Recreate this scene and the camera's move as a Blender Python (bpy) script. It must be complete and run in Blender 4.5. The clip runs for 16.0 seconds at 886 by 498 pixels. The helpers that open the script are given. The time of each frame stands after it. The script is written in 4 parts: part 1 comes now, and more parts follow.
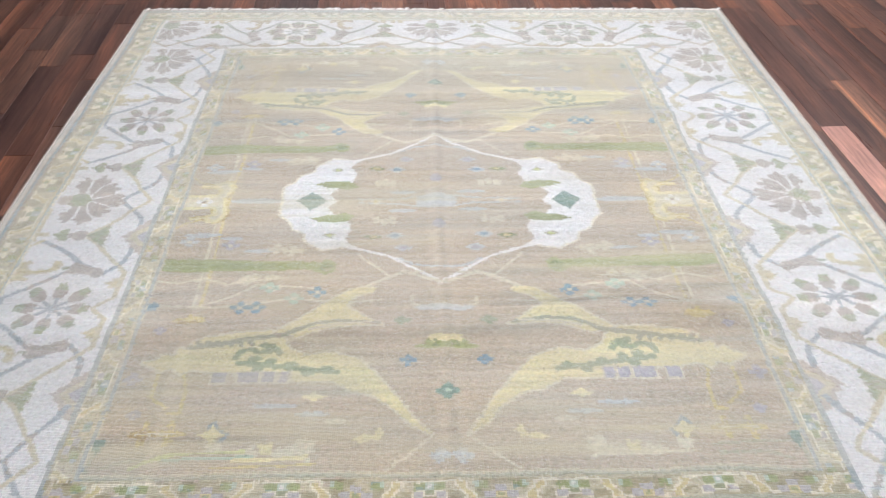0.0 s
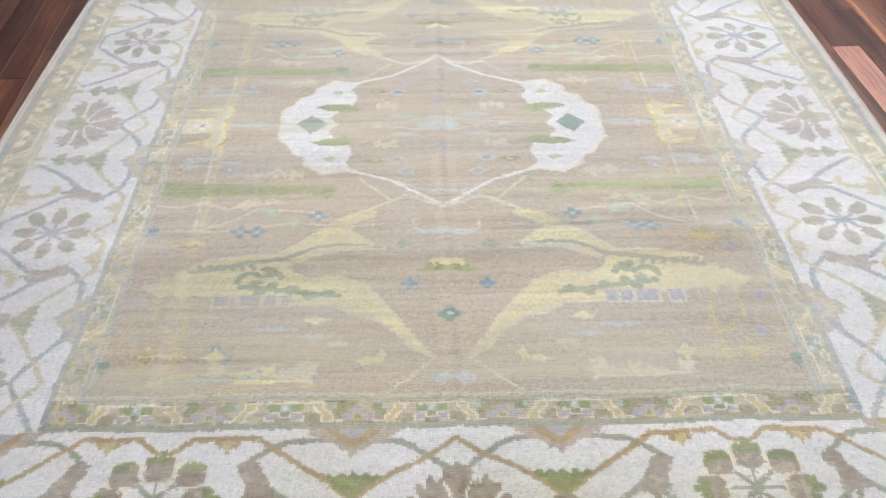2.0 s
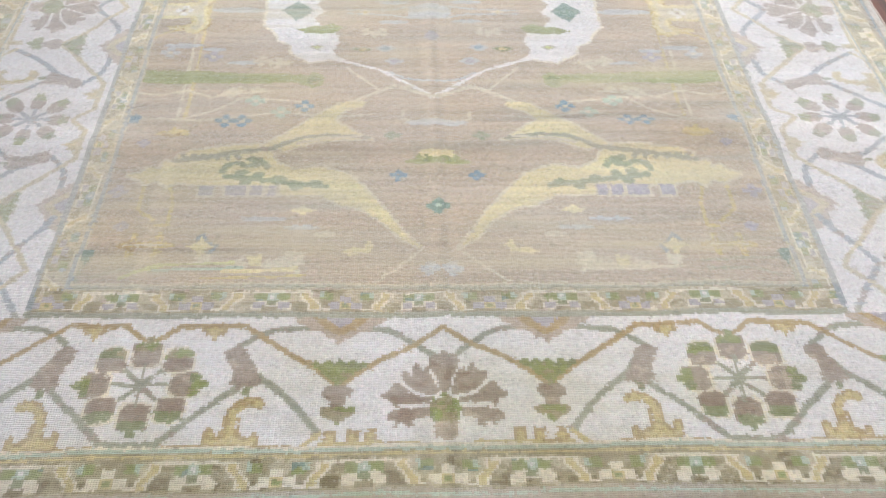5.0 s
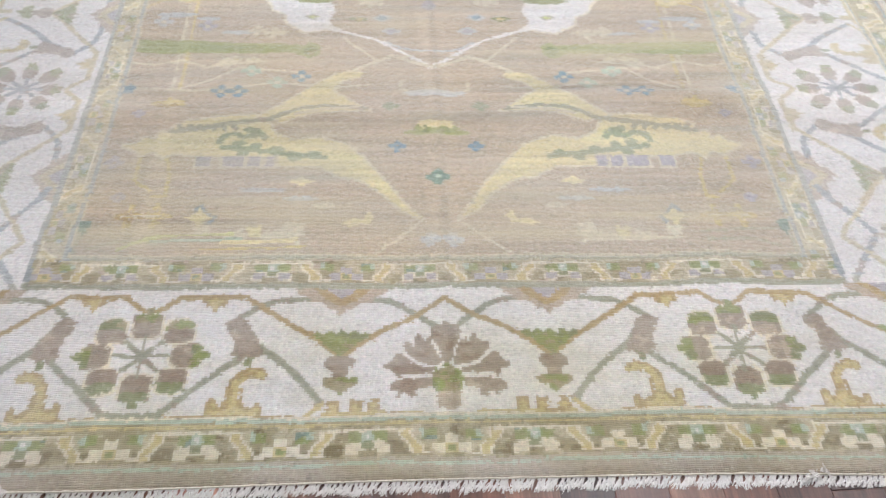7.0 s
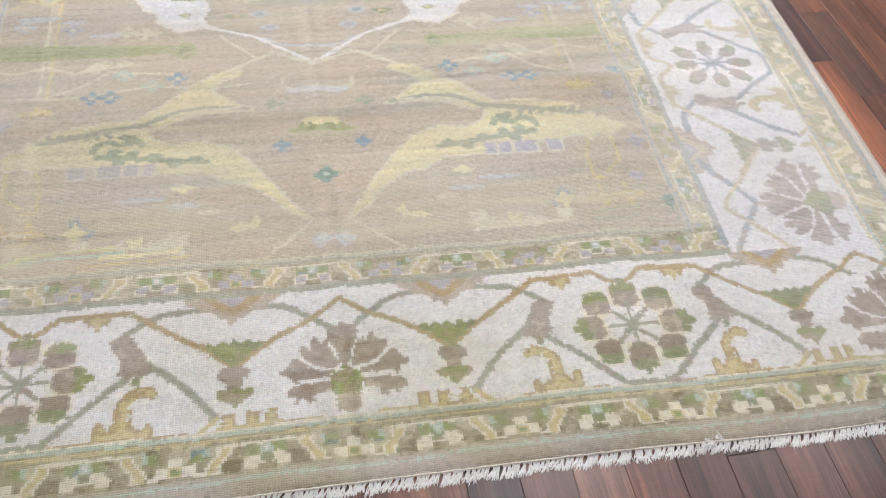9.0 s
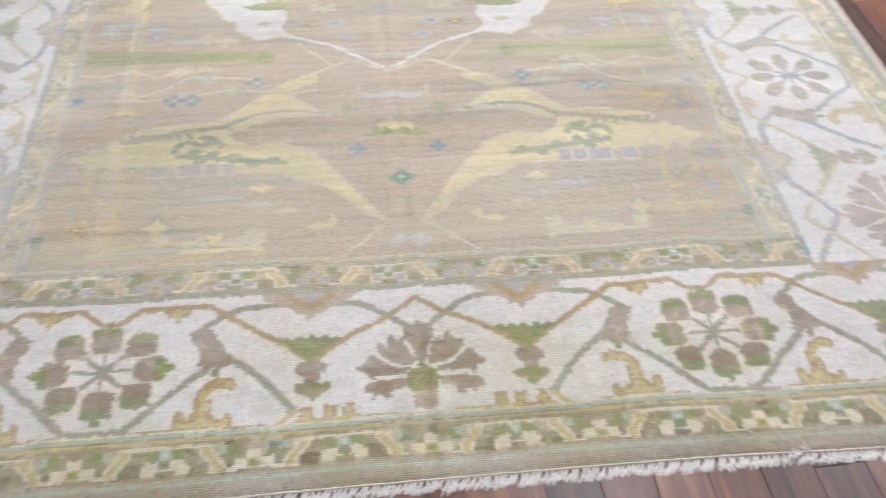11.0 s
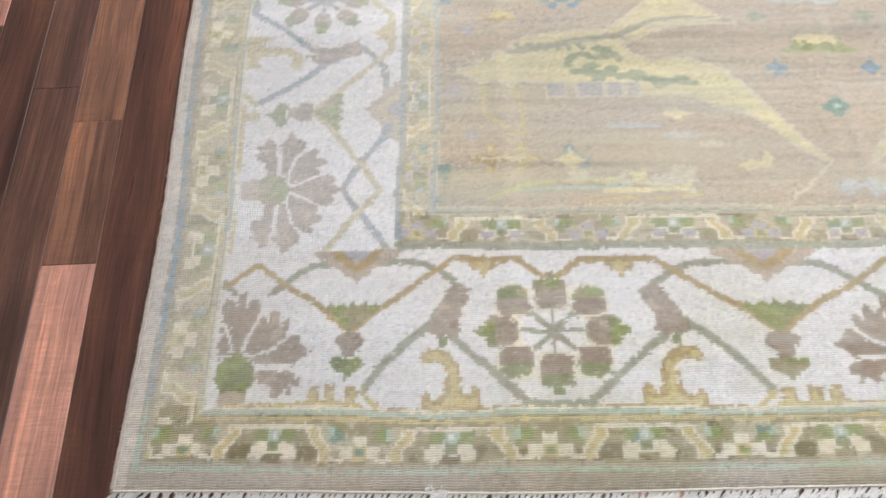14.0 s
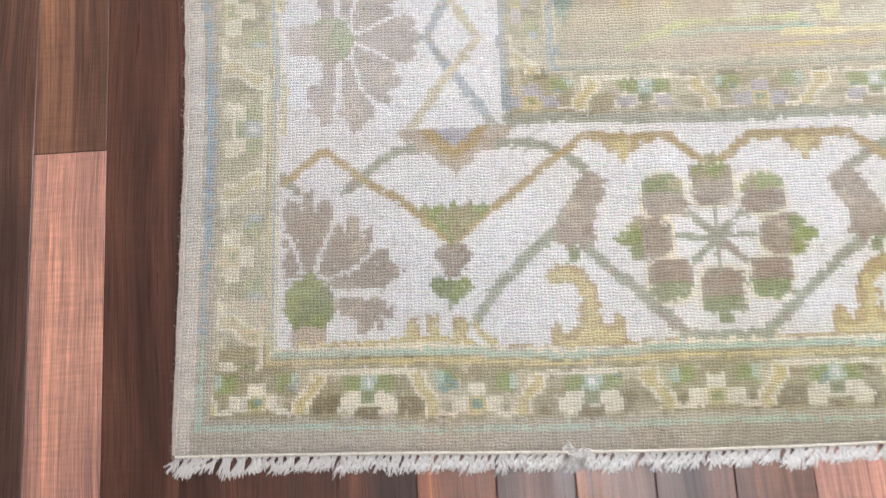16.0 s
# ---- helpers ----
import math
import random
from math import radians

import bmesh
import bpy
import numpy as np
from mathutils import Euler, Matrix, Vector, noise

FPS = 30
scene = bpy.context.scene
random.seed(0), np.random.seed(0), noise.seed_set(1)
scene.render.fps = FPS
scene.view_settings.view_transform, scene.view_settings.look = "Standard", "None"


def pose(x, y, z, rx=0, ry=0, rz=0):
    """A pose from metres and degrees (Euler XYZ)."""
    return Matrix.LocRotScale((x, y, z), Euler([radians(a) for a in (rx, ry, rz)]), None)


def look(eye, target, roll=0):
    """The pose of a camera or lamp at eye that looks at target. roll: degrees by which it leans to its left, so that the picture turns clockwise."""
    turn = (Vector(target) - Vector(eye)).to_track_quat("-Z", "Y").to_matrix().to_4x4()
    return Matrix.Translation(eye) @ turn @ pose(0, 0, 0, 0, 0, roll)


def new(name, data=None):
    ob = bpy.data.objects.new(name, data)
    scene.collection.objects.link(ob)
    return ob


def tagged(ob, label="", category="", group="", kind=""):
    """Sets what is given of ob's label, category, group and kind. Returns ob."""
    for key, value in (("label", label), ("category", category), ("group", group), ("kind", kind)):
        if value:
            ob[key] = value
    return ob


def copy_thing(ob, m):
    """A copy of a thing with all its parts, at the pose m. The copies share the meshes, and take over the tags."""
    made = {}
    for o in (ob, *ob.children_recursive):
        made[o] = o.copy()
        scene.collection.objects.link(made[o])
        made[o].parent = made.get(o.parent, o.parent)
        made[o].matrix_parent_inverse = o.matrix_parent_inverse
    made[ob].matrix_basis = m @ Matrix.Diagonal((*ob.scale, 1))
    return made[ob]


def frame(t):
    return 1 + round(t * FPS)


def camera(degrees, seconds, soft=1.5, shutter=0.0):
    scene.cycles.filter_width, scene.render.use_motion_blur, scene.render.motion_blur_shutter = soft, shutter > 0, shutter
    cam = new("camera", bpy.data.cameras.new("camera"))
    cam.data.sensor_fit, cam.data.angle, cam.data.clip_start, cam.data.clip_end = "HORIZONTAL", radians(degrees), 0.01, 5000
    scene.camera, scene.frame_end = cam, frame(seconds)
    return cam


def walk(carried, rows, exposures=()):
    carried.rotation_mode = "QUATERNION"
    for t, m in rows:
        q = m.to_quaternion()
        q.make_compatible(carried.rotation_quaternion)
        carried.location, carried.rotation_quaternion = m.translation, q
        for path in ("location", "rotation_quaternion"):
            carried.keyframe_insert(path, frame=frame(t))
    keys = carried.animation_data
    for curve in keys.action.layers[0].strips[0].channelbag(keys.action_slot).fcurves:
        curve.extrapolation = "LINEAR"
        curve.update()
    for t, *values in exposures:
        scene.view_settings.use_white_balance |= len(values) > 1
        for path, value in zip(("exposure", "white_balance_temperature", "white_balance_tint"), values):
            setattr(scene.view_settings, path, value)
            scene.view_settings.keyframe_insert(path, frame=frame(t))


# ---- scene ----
cam = camera(56.3, 16.0, soft=1.1, shutter=0.5)
PATH = [
    (0, (-0.08, -2.474, 1.69), (-0.02, -0.9, 0.457), 0.8),
    (0.5, (-0.085, -2.47, 1.687), (-0.031, -0.916, 0.43), 0.7),
    (1, (-0.085, -2.47, 1.677), (-0.033, -0.95, 0.379), 0.7),
    (1.5, (-0.079, -2.469, 1.67), (-0.027, -0.98, 0.336), 0.7),
    (2, (-0.074, -2.466, 1.663), (-0.025, -1.003, 0.299), 0.5),
    (2.5, (-0.069, -2.461, 1.652), (-0.016, -1.031, 0.254), 0.7),
    (3, (-0.072, -2.459, 1.64), (-0.011, -1.067, 0.206), 1.2),
    (3.5, (-0.069, -2.461, 1.635), (0.001, -1.097, 0.174), 1.6),
    (4, (-0.067, -2.468, 1.63), (0.004, -1.127, 0.148), 1.9),
    (4.5, (-0.068, -2.469, 1.625), (0.002, -1.156, 0.118), 2.0),
    (6.8, (-0.092, -2.488, 1.606), (-0.016, -1.229, 0.054), 2.4),
    (7, (-0.104, -2.477, 1.606), (-0.002, -1.227, 0.048), 3.2),
    (7.5, (-0.094, -2.467, 1.6), (0.085, -1.224, 0.044), 4.8),
    (8, (-0.072, -2.46, 1.601), (0.165, -1.226, 0.045), 5.4),
    (8.5, (-0.052, -2.456, 1.599), (0.234, -1.238, 0.039), 6.1),
    (8.7, (-0.047, -2.453, 1.601), (0.258, -1.244, 0.037), 6.5),
    (10.8, (-0.099, -2.488, 1.54), (0.164, -1.227, 0.009), 4.8),
    (11, (-0.132, -2.496, 1.541), (0.077, -1.213, 0.021), 4.0),
    (11.5, (-0.23, -2.476, 1.541), (-0.128, -1.193, 0.011), 3.0),
    (12, (-0.318, -2.395, 1.53), (-0.31, -1.136, -0.024), 1.2),
    (12.5, (-0.446, -2.265, 1.51), (-0.469, -1.1, -0.116), 0.1),
    (13, (-0.561, -2.202, 1.496), (-0.639, -1.094, -0.168), -0.8),
    (13.5, (-0.739, -2.168, 1.488), (-0.722, -1.095, -0.199), 0.9),
    (14, (-0.887, -2.149, 1.472), (-0.896, -1.152, -0.262), -1.0),
    (14.5, (-0.966, -2.05, 1.42), (-0.976, -1.2, -0.39), 0.6),
    (15, (-0.983, -1.915, 1.341), (-1.071, -1.303, -0.561), -7.4),
    (15.5, (-1.021, -1.822, 1.278), (-1.074, -1.38, -0.671), -7.0),
    (16, (-1.086, -1.75, 1.208), (-1.094, -1.338, -0.749), -2.7),
]
walk(cam, [(t, look(eye, target, roll)) for t, eye, target, roll in PATH],
     exposures=[(0, 0.05, 6230, 11), (2, 0.02, 6280, 11), (4, 0.02, 6360, 12), (7, 0.02, 6430, 13), (11.5, 0.05, 6430, 13), (12.5, 0.03, 6450, 12), (13, 0.12, 6460, 12), (14, 0.23, 6420, 11), (14.5, 0.26, 6400, 11), (15, 0.24, 6380, 11), (15.5, 0.28, 6400, 11), (16, 0.33, 6420, 11)])

# ---- light ----
world = bpy.data.worlds.new("world")
scene.world = world
world.use_nodes = True
world.node_tree.nodes["Background"].inputs[0].default_value = (0.8, 0.9, 1.0, 1)
world.node_tree.nodes["Background"].inputs[1].default_value = 0.05
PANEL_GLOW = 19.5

# rug and room sizes
CY = -0.035                 # the rug's middle
HW, HL = 1.525, 1.750       # its half width and half length
KNOT_W, KNOT_H = 0.0055, 0.0045
FLOOR_Z = -0.012
ROOM = 4.6
CEIL = 2.9


# ---- materials ----
def srgb(h):
    c = [int(h[i:i + 2], 16) / 255 for i in (0, 2, 4)]
    return tuple(x / 12.92 if x <= 0.04045 else ((x + 0.055) / 1.055) ** 2.4 for x in c)


class Nodes:
    """Short hand for building a node tree."""

    def __init__(self, name):
        self.mat = bpy.data.materials.new(name)
        self.mat.use_nodes = True
        self.t = self.mat.node_tree
        self.bsdf = self.t.nodes["Principled BSDF"]

    def add(self, kind, **props):
        n = self.t.nodes.new(kind)
        for k, v in props.items():
            if k == "operation":
                n.operation = v
            elif k == "data_type":
                n.data_type = v
            elif k == "blend_type":
                n.blend_type = v
            elif k == "attribute_name":
                n.attribute_name = v
            elif k == "noise_dimensions":
                n.noise_dimensions = v
        return n

    def put(self, a, b):
        self.t.links.new(a, b)

    def math(self, op, a, b=None):
        n = self.add("ShaderNodeMath", operation=op)
        for i, v in enumerate((a, b)):
            if v is None:
                continue
            if isinstance(v, (int, float)):
                n.inputs[i].default_value = v
            else:
                self.put(v, n.inputs[i])
        return n.outputs[0]

    def noise(self, vec, scale, detail=3.0, rough=0.5):
        n = self.add("ShaderNodeTexNoise")
        n.inputs["Scale"].default_value = scale
        n.inputs["Detail"].default_value = detail
        n.inputs["Roughness"].default_value = rough
        if vec is not None:
            self.put(vec, n.inputs["Vector"])
        return n.outputs["Fac"]

    def mapped(self, vec, scale, offset=None):
        n = self.add("ShaderNodeVectorMath", operation="MULTIPLY")
        self.put(vec, n.inputs[0])
        n.inputs[1].default_value = scale
        if offset is None:
            return n.outputs[0]
        m = self.add("ShaderNodeVectorMath", operation="ADD")
        self.put(n.outputs[0], m.inputs[0])
        self.put(offset, m.inputs[1])
        return m.outputs[0]

    def ramp(self, fac, stops):
        n = self.add("ShaderNodeValToRGB")
        el = n.color_ramp.elements
        while len(el) < len(stops):
            el.new(0.5)
        for e, (p, c) in zip(el, stops):
            e.position, e.color = p, (*c, 1)
        self.put(fac, n.inputs[0])
        return n.outputs[0]

    def mix(self, fac, a, b, how="MIX"):
        n = self.add("ShaderNodeMix", data_type="RGBA", blend_type=how)
        for slot, v in ((0, fac), (6, a), (7, b)):
            if isinstance(v, (int, float)):
                n.inputs[slot].default_value = v
            elif isinstance(v, tuple):
                n.inputs[slot].default_value = (*v, 1)
            else:
                self.put(v, n.inputs[slot])
        return n.outputs[2]

    def bump(self, height, strength, distance):
        n = self.add("ShaderNodeBump")
        n.inputs["Strength"].default_value = strength
        n.inputs["Distance"].default_value = distance
        self.put(height, n.inputs["Height"])
        self.put(n.outputs[0], self.bsdf.inputs["Normal"])

    def place(self):
        return self.add("ShaderNodeTexCoord").outputs["Object"]


def wool_pile():
    """Knotted wool: the dye of each knot, rubbed and uneven, with the rows of knots as fine relief."""
    k = Nodes("wool_pile")
    dye = k.add("ShaderNodeAttribute", attribute_name="dye").outputs["Color"]
    at = k.place()
    sep = k.add("ShaderNodeSeparateXYZ")
    k.put(at, sep.inputs[0])
    wob = k.noise(k.mapped(at, (40, 40, 1)), 1.0, 2.0)
    wobx = k.math("ADD", sep.outputs[0], k.math("MULTIPLY", wob, 0.006))
    woby = k.math("ADD", sep.outputs[1], k.math("MULTIPLY", wob, 0.008))
    col = k.math("ABSOLUTE", k.math("SINE", k.math("MULTIPLY", wobx, math.pi / KNOT_W)))
    row = k.math("ABSOLUTE", k.math("SINE", k.math("MULTIPLY", woby, math.pi / KNOT_H)))
    tuft = k.math("MULTIPLY", k.math("POWER", col, 0.22), k.math("POWER", row, 0.42))
    fibre = k.noise(k.mapped(at, (700, 420, 300)), 1.0, 3.0, 0.65)
    # one random value a knot: some lie open and show the dark foundation, some stand full
    cell = k.add("ShaderNodeCombineXYZ")
    k.put(k.math("FLOOR", k.math("DIVIDE", wobx, KNOT_W)), cell.inputs[0])
    k.put(k.math("FLOOR", k.math("DIVIDE", woby, KNOT_H)), cell.inputs[1])
    white = k.add("ShaderNodeTexWhiteNoise")
    k.put(cell.outputs[0], white.inputs["Vector"])
    thin = k.noise(k.mapped(at, (10, 45, 1)), 1.0, 3.0, 0.6)
    open_knot = k.math("POWER", white.outputs["Value"], 3.0)
    worn = k.ramp(thin, [(0.35, (0.25,) * 3), (0.7, (1.0,) * 3)])
    gap = k.math("MULTIPLY", k.math("SUBTRACT", 1.0, tuft), k.math("MULTIPLY", worn, k.math("ADD", 0.14, k.math("MULTIPLY", open_knot, 1.2))))
    c = k.mix(k.math("MINIMUM", k.math("MULTIPLY", gap, 0.58), 0.55), dye, (0.17, 0.145, 0.12))
    shade = k.ramp(fibre, [(0.25, (0.78,) * 3), (0.75, (1.16,) * 3)])
    c = k.mix(1.0, c, shade, "MULTIPLY")
    k.put(c, k.bsdf.inputs["Base Color"])
    k.bsdf.inputs["Roughness"].default_value = 0.85
    k.bsdf.inputs["Specular IOR Level"].default_value = 0.12
    k.bsdf.inputs["Sheen Weight"].default_value = 0.75
    k.bsdf.inputs["Sheen Roughness"].default_value = 0.33
    k.bsdf.inputs["Sheen Tint"].default_value = (0.93, 0.96, 1.0, 1)
    h = k.math("ADD", k.math("MULTIPLY", tuft, 0.8), k.math("MULTIPLY", fibre, 0.9))
    k.bump(h, 0.8, 0.0018)
    return k.mat


def plain_yarn(name, a, b, scale):
    k = Nodes(name)
    at = k.place()
    f = k.noise(k.mapped(at, scale), 1.0, 4.0, 0.6)
    k.put(k.ramp(f, [(0.3, a), (0.7, b)]), k.bsdf.inputs["Base Color"])
    k.bsdf.inputs["Roughness"].default_value = 0.9
    k.bsdf.inputs["Specular IOR Level"].default_value = 0.15
    k.bump(f, 0.5, 0.001)
    return k.mat


def plank_wood(name, tones, by_island=False, figure=0.85):
    """Lacquered board: tone by board, long grain, darker heart streaks, fine saw marks across."""
    k = Nodes(name)
    at = k.place()
    rnd = k.add("ShaderNodeNewGeometry").outputs["Random Per Island"] if by_island else k.add("ShaderNodeObjectInfo").outputs["Random"]
    com = k.add("ShaderNodeCombineXYZ")
    k.put(k.math("MULTIPLY", rnd, 37.0), com.inputs[0])
    k.put(k.math("MULTIPLY", rnd, 91.0), com.inputs[1])
    k.put(k.math("MULTIPLY", rnd, 53.0), com.inputs[2])
    bend = k.noise(k.mapped(at, (5, 1.6, 4), com.outputs[0]), 1.0, 2.0, 0.5)
    off = k.add("ShaderNodeCombineXYZ")
    k.put(k.math("MULTIPLY", bend, 0.05), off.inputs[0])
    bent = k.add("ShaderNodeVectorMath", operation="ADD")
    k.put(at, bent.inputs[0])
    k.put(off.outputs[0], bent.inputs[1])
    at = bent.outputs[0]
    long_grain = k.noise(k.mapped(at, (95, 2.6, 10), com.outputs[0]), 1.0, 8.0, 0.72)
    streak = k.noise(k.mapped(at, (14, 0.9, 4), com.outputs[0]), 1.0, 3.0, 0.55)
    blotch = k.noise(k.mapped(at, (7, 4.0, 4), com.outputs[0]), 1.0, 3.0, 0.5)
    saw = k.noise(k.mapped(at, (22, 330, 4), com.outputs[0]), 1.0, 2.0, 0.6)
    fine = k.noise(k.mapped(at, (420, 9, 10), com.outputs[0]), 1.0, 4.0, 0.7)
    vein = k.noise(k.mapped(at, (26, 0.8, 4), com.outputs[0]), 1.0, 4.0, 0.6)
    base = k.ramp(rnd, tones)
    c = k.mix(1.0, base, k.ramp(long_grain, [(0.3, (0.74, 0.74, 0.76)), (0.7, (1.54, 1.54, 1.56))]), "MULTIPLY")
    c = k.mix(figure, c, k.ramp(streak, [(0.36, (0.55, 0.55, 0.58)), (0.5, (1.0,) * 3), (0.68, (1.45, 1.33, 1.2))]), "MULTIPLY")
    c = k.mix(figure, c, k.ramp(vein, [(0.30, (0.60, 0.60, 0.64)), (0.36, (1.0,) * 3), (0.60, (1.0,) * 3), (0.70, (1.75, 1.6, 1.4))]), "MULTIPLY")
    c = k.mix(1.0, c, k.ramp(blotch, [(0.3, (0.8, 0.8, 0.84)), (0.7, (1.15, 1.12, 1.08))]), "MULTIPLY")
    c = k.mix(1.0, c, k.ramp(fine, [(0.32, (0.62, 0.60, 0.60)), (0.5, (1.0,) * 3), (0.72, (1.32, 1.28, 1.24))]), "MULTIPLY")
    c = k.mix(k.math("MULTIPLY", blotch, 0.55), c, k.ramp(saw, [(0.35, (0.72,) * 3), (0.65, (1.28, 1.24, 1.22))]), "MULTIPLY")
    k.put(c, k.bsdf.inputs["Base Color"])
    k.put(k.ramp(long_grain, [(0.3, (0.40,) * 3), (0.7, (0.25,) * 3)]), k.bsdf.inputs["Roughness"])
    k.bsdf.inputs["Specular IOR Level"].default_value = 0.48
    h = k.math("ADD", k.math("ADD", long_grain, fine), k.math("MULTIPLY", saw, 0.6))
    k.bump(h, 0.25, 0.0006)
    return k.mat


def painted(name, colour, rough=0.7):
    k = Nodes(name)
    f = k.noise(k.mapped(k.place(), (3, 3, 3)), 1.0, 5.0, 0.6)
    k.put(k.ramp(f, [(0.3, tuple(c * 0.93 for c in colour)), (0.7, colour)]), k.bsdf.inputs["Base Color"])
    k.bsdf.inputs["Roughness"].default_value = rough
    k.bump(k.noise(k.mapped(k.place(), (180, 180, 180)), 1.0, 2.0), 0.15, 0.001)
    return k.mat


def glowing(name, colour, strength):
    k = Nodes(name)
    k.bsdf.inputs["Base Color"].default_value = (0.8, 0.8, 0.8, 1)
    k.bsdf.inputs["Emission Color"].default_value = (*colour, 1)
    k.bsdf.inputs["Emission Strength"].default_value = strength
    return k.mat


DARK_TONES = [(0.0, srgb("49332b")), (0.18, srgb("6c4738")), (0.32, srgb("41312d")), (0.48, srgb("764e3c")), (0.6, srgb("533f37")), (0.74, srgb("815540")), (0.85, srgb("574038")), (1.0, srgb("845f4b"))]
LIGHT_TONES = [(0.0, srgb("a87868")), (1.0, srgb("b28675"))]
M_WOOL = wool_pile()
M_FRINGE = plain_yarn("cotton_fringe", srgb("d9d3cc"), srgb("f2efeb"), (300, 120, 300))
M_CORD = plain_yarn("cotton_cord", srgb("cfc6b4"), srgb("efe9dc"), (250, 250, 250))
M_SELVEDGE = plain_yarn("wool_selvedge", srgb("a3968a"), srgb("cbbfb2"), (200, 350, 200))
M_DARK = plank_wood("dark_board", DARK_TONES)
M_DARK_JOINED = plank_wood("dark_board_far", DARK_TONES, True)
M_PALE = plank_wood("pale_board", LIGHT_TONES, figure=0.3)
M_SUBFLOOR = painted("joint_shadow_gap", srgb("2a1b16"))
# tone of the unseen walls is kept low to weaken reflections on the boards
M_WALL = painted("wall_paint", (0.30, 0.295, 0.29))
M_CEIL = painted("ceiling_paint", (0.8, 0.8, 0.79))
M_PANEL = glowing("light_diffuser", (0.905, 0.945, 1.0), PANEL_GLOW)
M_FRAME = painted("white_metal", (0.8, 0.8, 0.8), 0.4)


# ---- building helpers ----
def mesh_of(name, verts, faces, material):
    me = bpy.data.meshes.new(name)
    me.from_pydata(verts, [], faces)
    me.materials.append(material)
    me.update()
    return me


def part(name, me, parent, label=""):
    ob = new(name, me)
    ob.parent = parent
    return tagged(ob, label)


def box_verts(x0, x1, y0, y1, z0, z1):
    return ([(x0, y0, z0), (x1, y0, z0), (x1, y1, z0), (x0, y1, z0), (x0, y0, z1), (x1, y0, z1), (x1, y1, z1), (x0, y1, z1)],
            [(3, 2, 1, 0), (4, 5, 6, 7), (0, 1, 5, 4), (1, 2, 6, 5), (2, 3, 7, 6), (3, 0, 4, 7)])


def box(name, x0, x1, y0, y1, z0, z1, material):
    return mesh_of(name, *box_verts(x0, x1, y0, y1, z0, z1), material)


# ---- room shell, unseen and assumed ----
R, T = ROOM, 0.25
for nm, b in (("wall_north", (-R, R, R, R + T)), ("wall_south", (-R, R, -R - T, -R)),
              ("wall_east", (R, R + T, -R, R)), ("wall_west", (-R - T, -R, -R, R))):
    tagged(new(nm, box(nm, *b, FLOOR_Z, CEIL, M_WALL)), "unseen plain grey wall, assumed", "wall", kind="structure")
tagged(new("ceiling", box("ceiling", -R, R, -R, R, CEIL, CEIL + T, M_CEIL)), "unseen plain white ceiling, assumed", "ceiling", kind="structure")


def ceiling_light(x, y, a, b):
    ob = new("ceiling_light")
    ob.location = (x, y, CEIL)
    tagged(ob, "unseen white ceiling light panel, assumed, switched on", "ceiling light", "ceiling lights", "thing")
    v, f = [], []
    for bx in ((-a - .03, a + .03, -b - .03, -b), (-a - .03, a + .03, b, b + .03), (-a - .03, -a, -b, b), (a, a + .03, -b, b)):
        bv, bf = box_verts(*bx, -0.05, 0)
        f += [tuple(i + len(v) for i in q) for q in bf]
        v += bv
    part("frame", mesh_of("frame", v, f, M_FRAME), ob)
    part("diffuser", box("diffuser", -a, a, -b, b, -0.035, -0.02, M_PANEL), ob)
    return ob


# this panel's place follows from the glare on the near floor
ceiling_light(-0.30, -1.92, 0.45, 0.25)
# the other panels are added fill, out of view, set to balance brightness
fill_panel = ceiling_light(1.25, -0.2, 0.3, 0.6)
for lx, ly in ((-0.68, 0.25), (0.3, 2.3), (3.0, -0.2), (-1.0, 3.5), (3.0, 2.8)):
    copy_thing(fill_panel, pose(lx, ly, CEIL))

# ---- the rug's design ----
# palette of dyed wools
DYES = dict(field="bbac98", white="dfdbd7", yellow="d8cda3", pale="cfc6b0", green="949a68", sage="8c916d", taupe="a69889",
            greyvine="a2a18e", ochre="b39d75", gold="c8b888", aqua="b3bfad", teal="84978b", blue="889ca8", lilac="b0aaae",
            olive="a3987a", cream="ded5c0", edge="b3a796", guard="beb398", darkolive="857a5c", dusk="9b8a7a", silver="bbbcba", mist="b4ae98",
            rose="baaa98", side_edge="d0c6b8", slate="979fa3", slate_line="9ca9ae", sand="c6b994", moss="a4a57a", leaf="9da287", lime="c6c98f")
NAMES = list(DYES)
TABLE = np.array([srgb(DYES[n]) for n in NAMES])
IDX = {n: i for i, n in enumerate(NAMES)}
PARTS = ["field", "inner_guard_border", "main_border", "outer_guard_border", "edge_band", "rosette", "palmette", "corner_palmette",
         "calyx", "medallion_lobe", "medallion_diamond", "arabesque_leaf", "bar_motif", "flower_motif"]
PID = {n: i for i, n in enumerate(PARTS)}

FINE = 0.0025


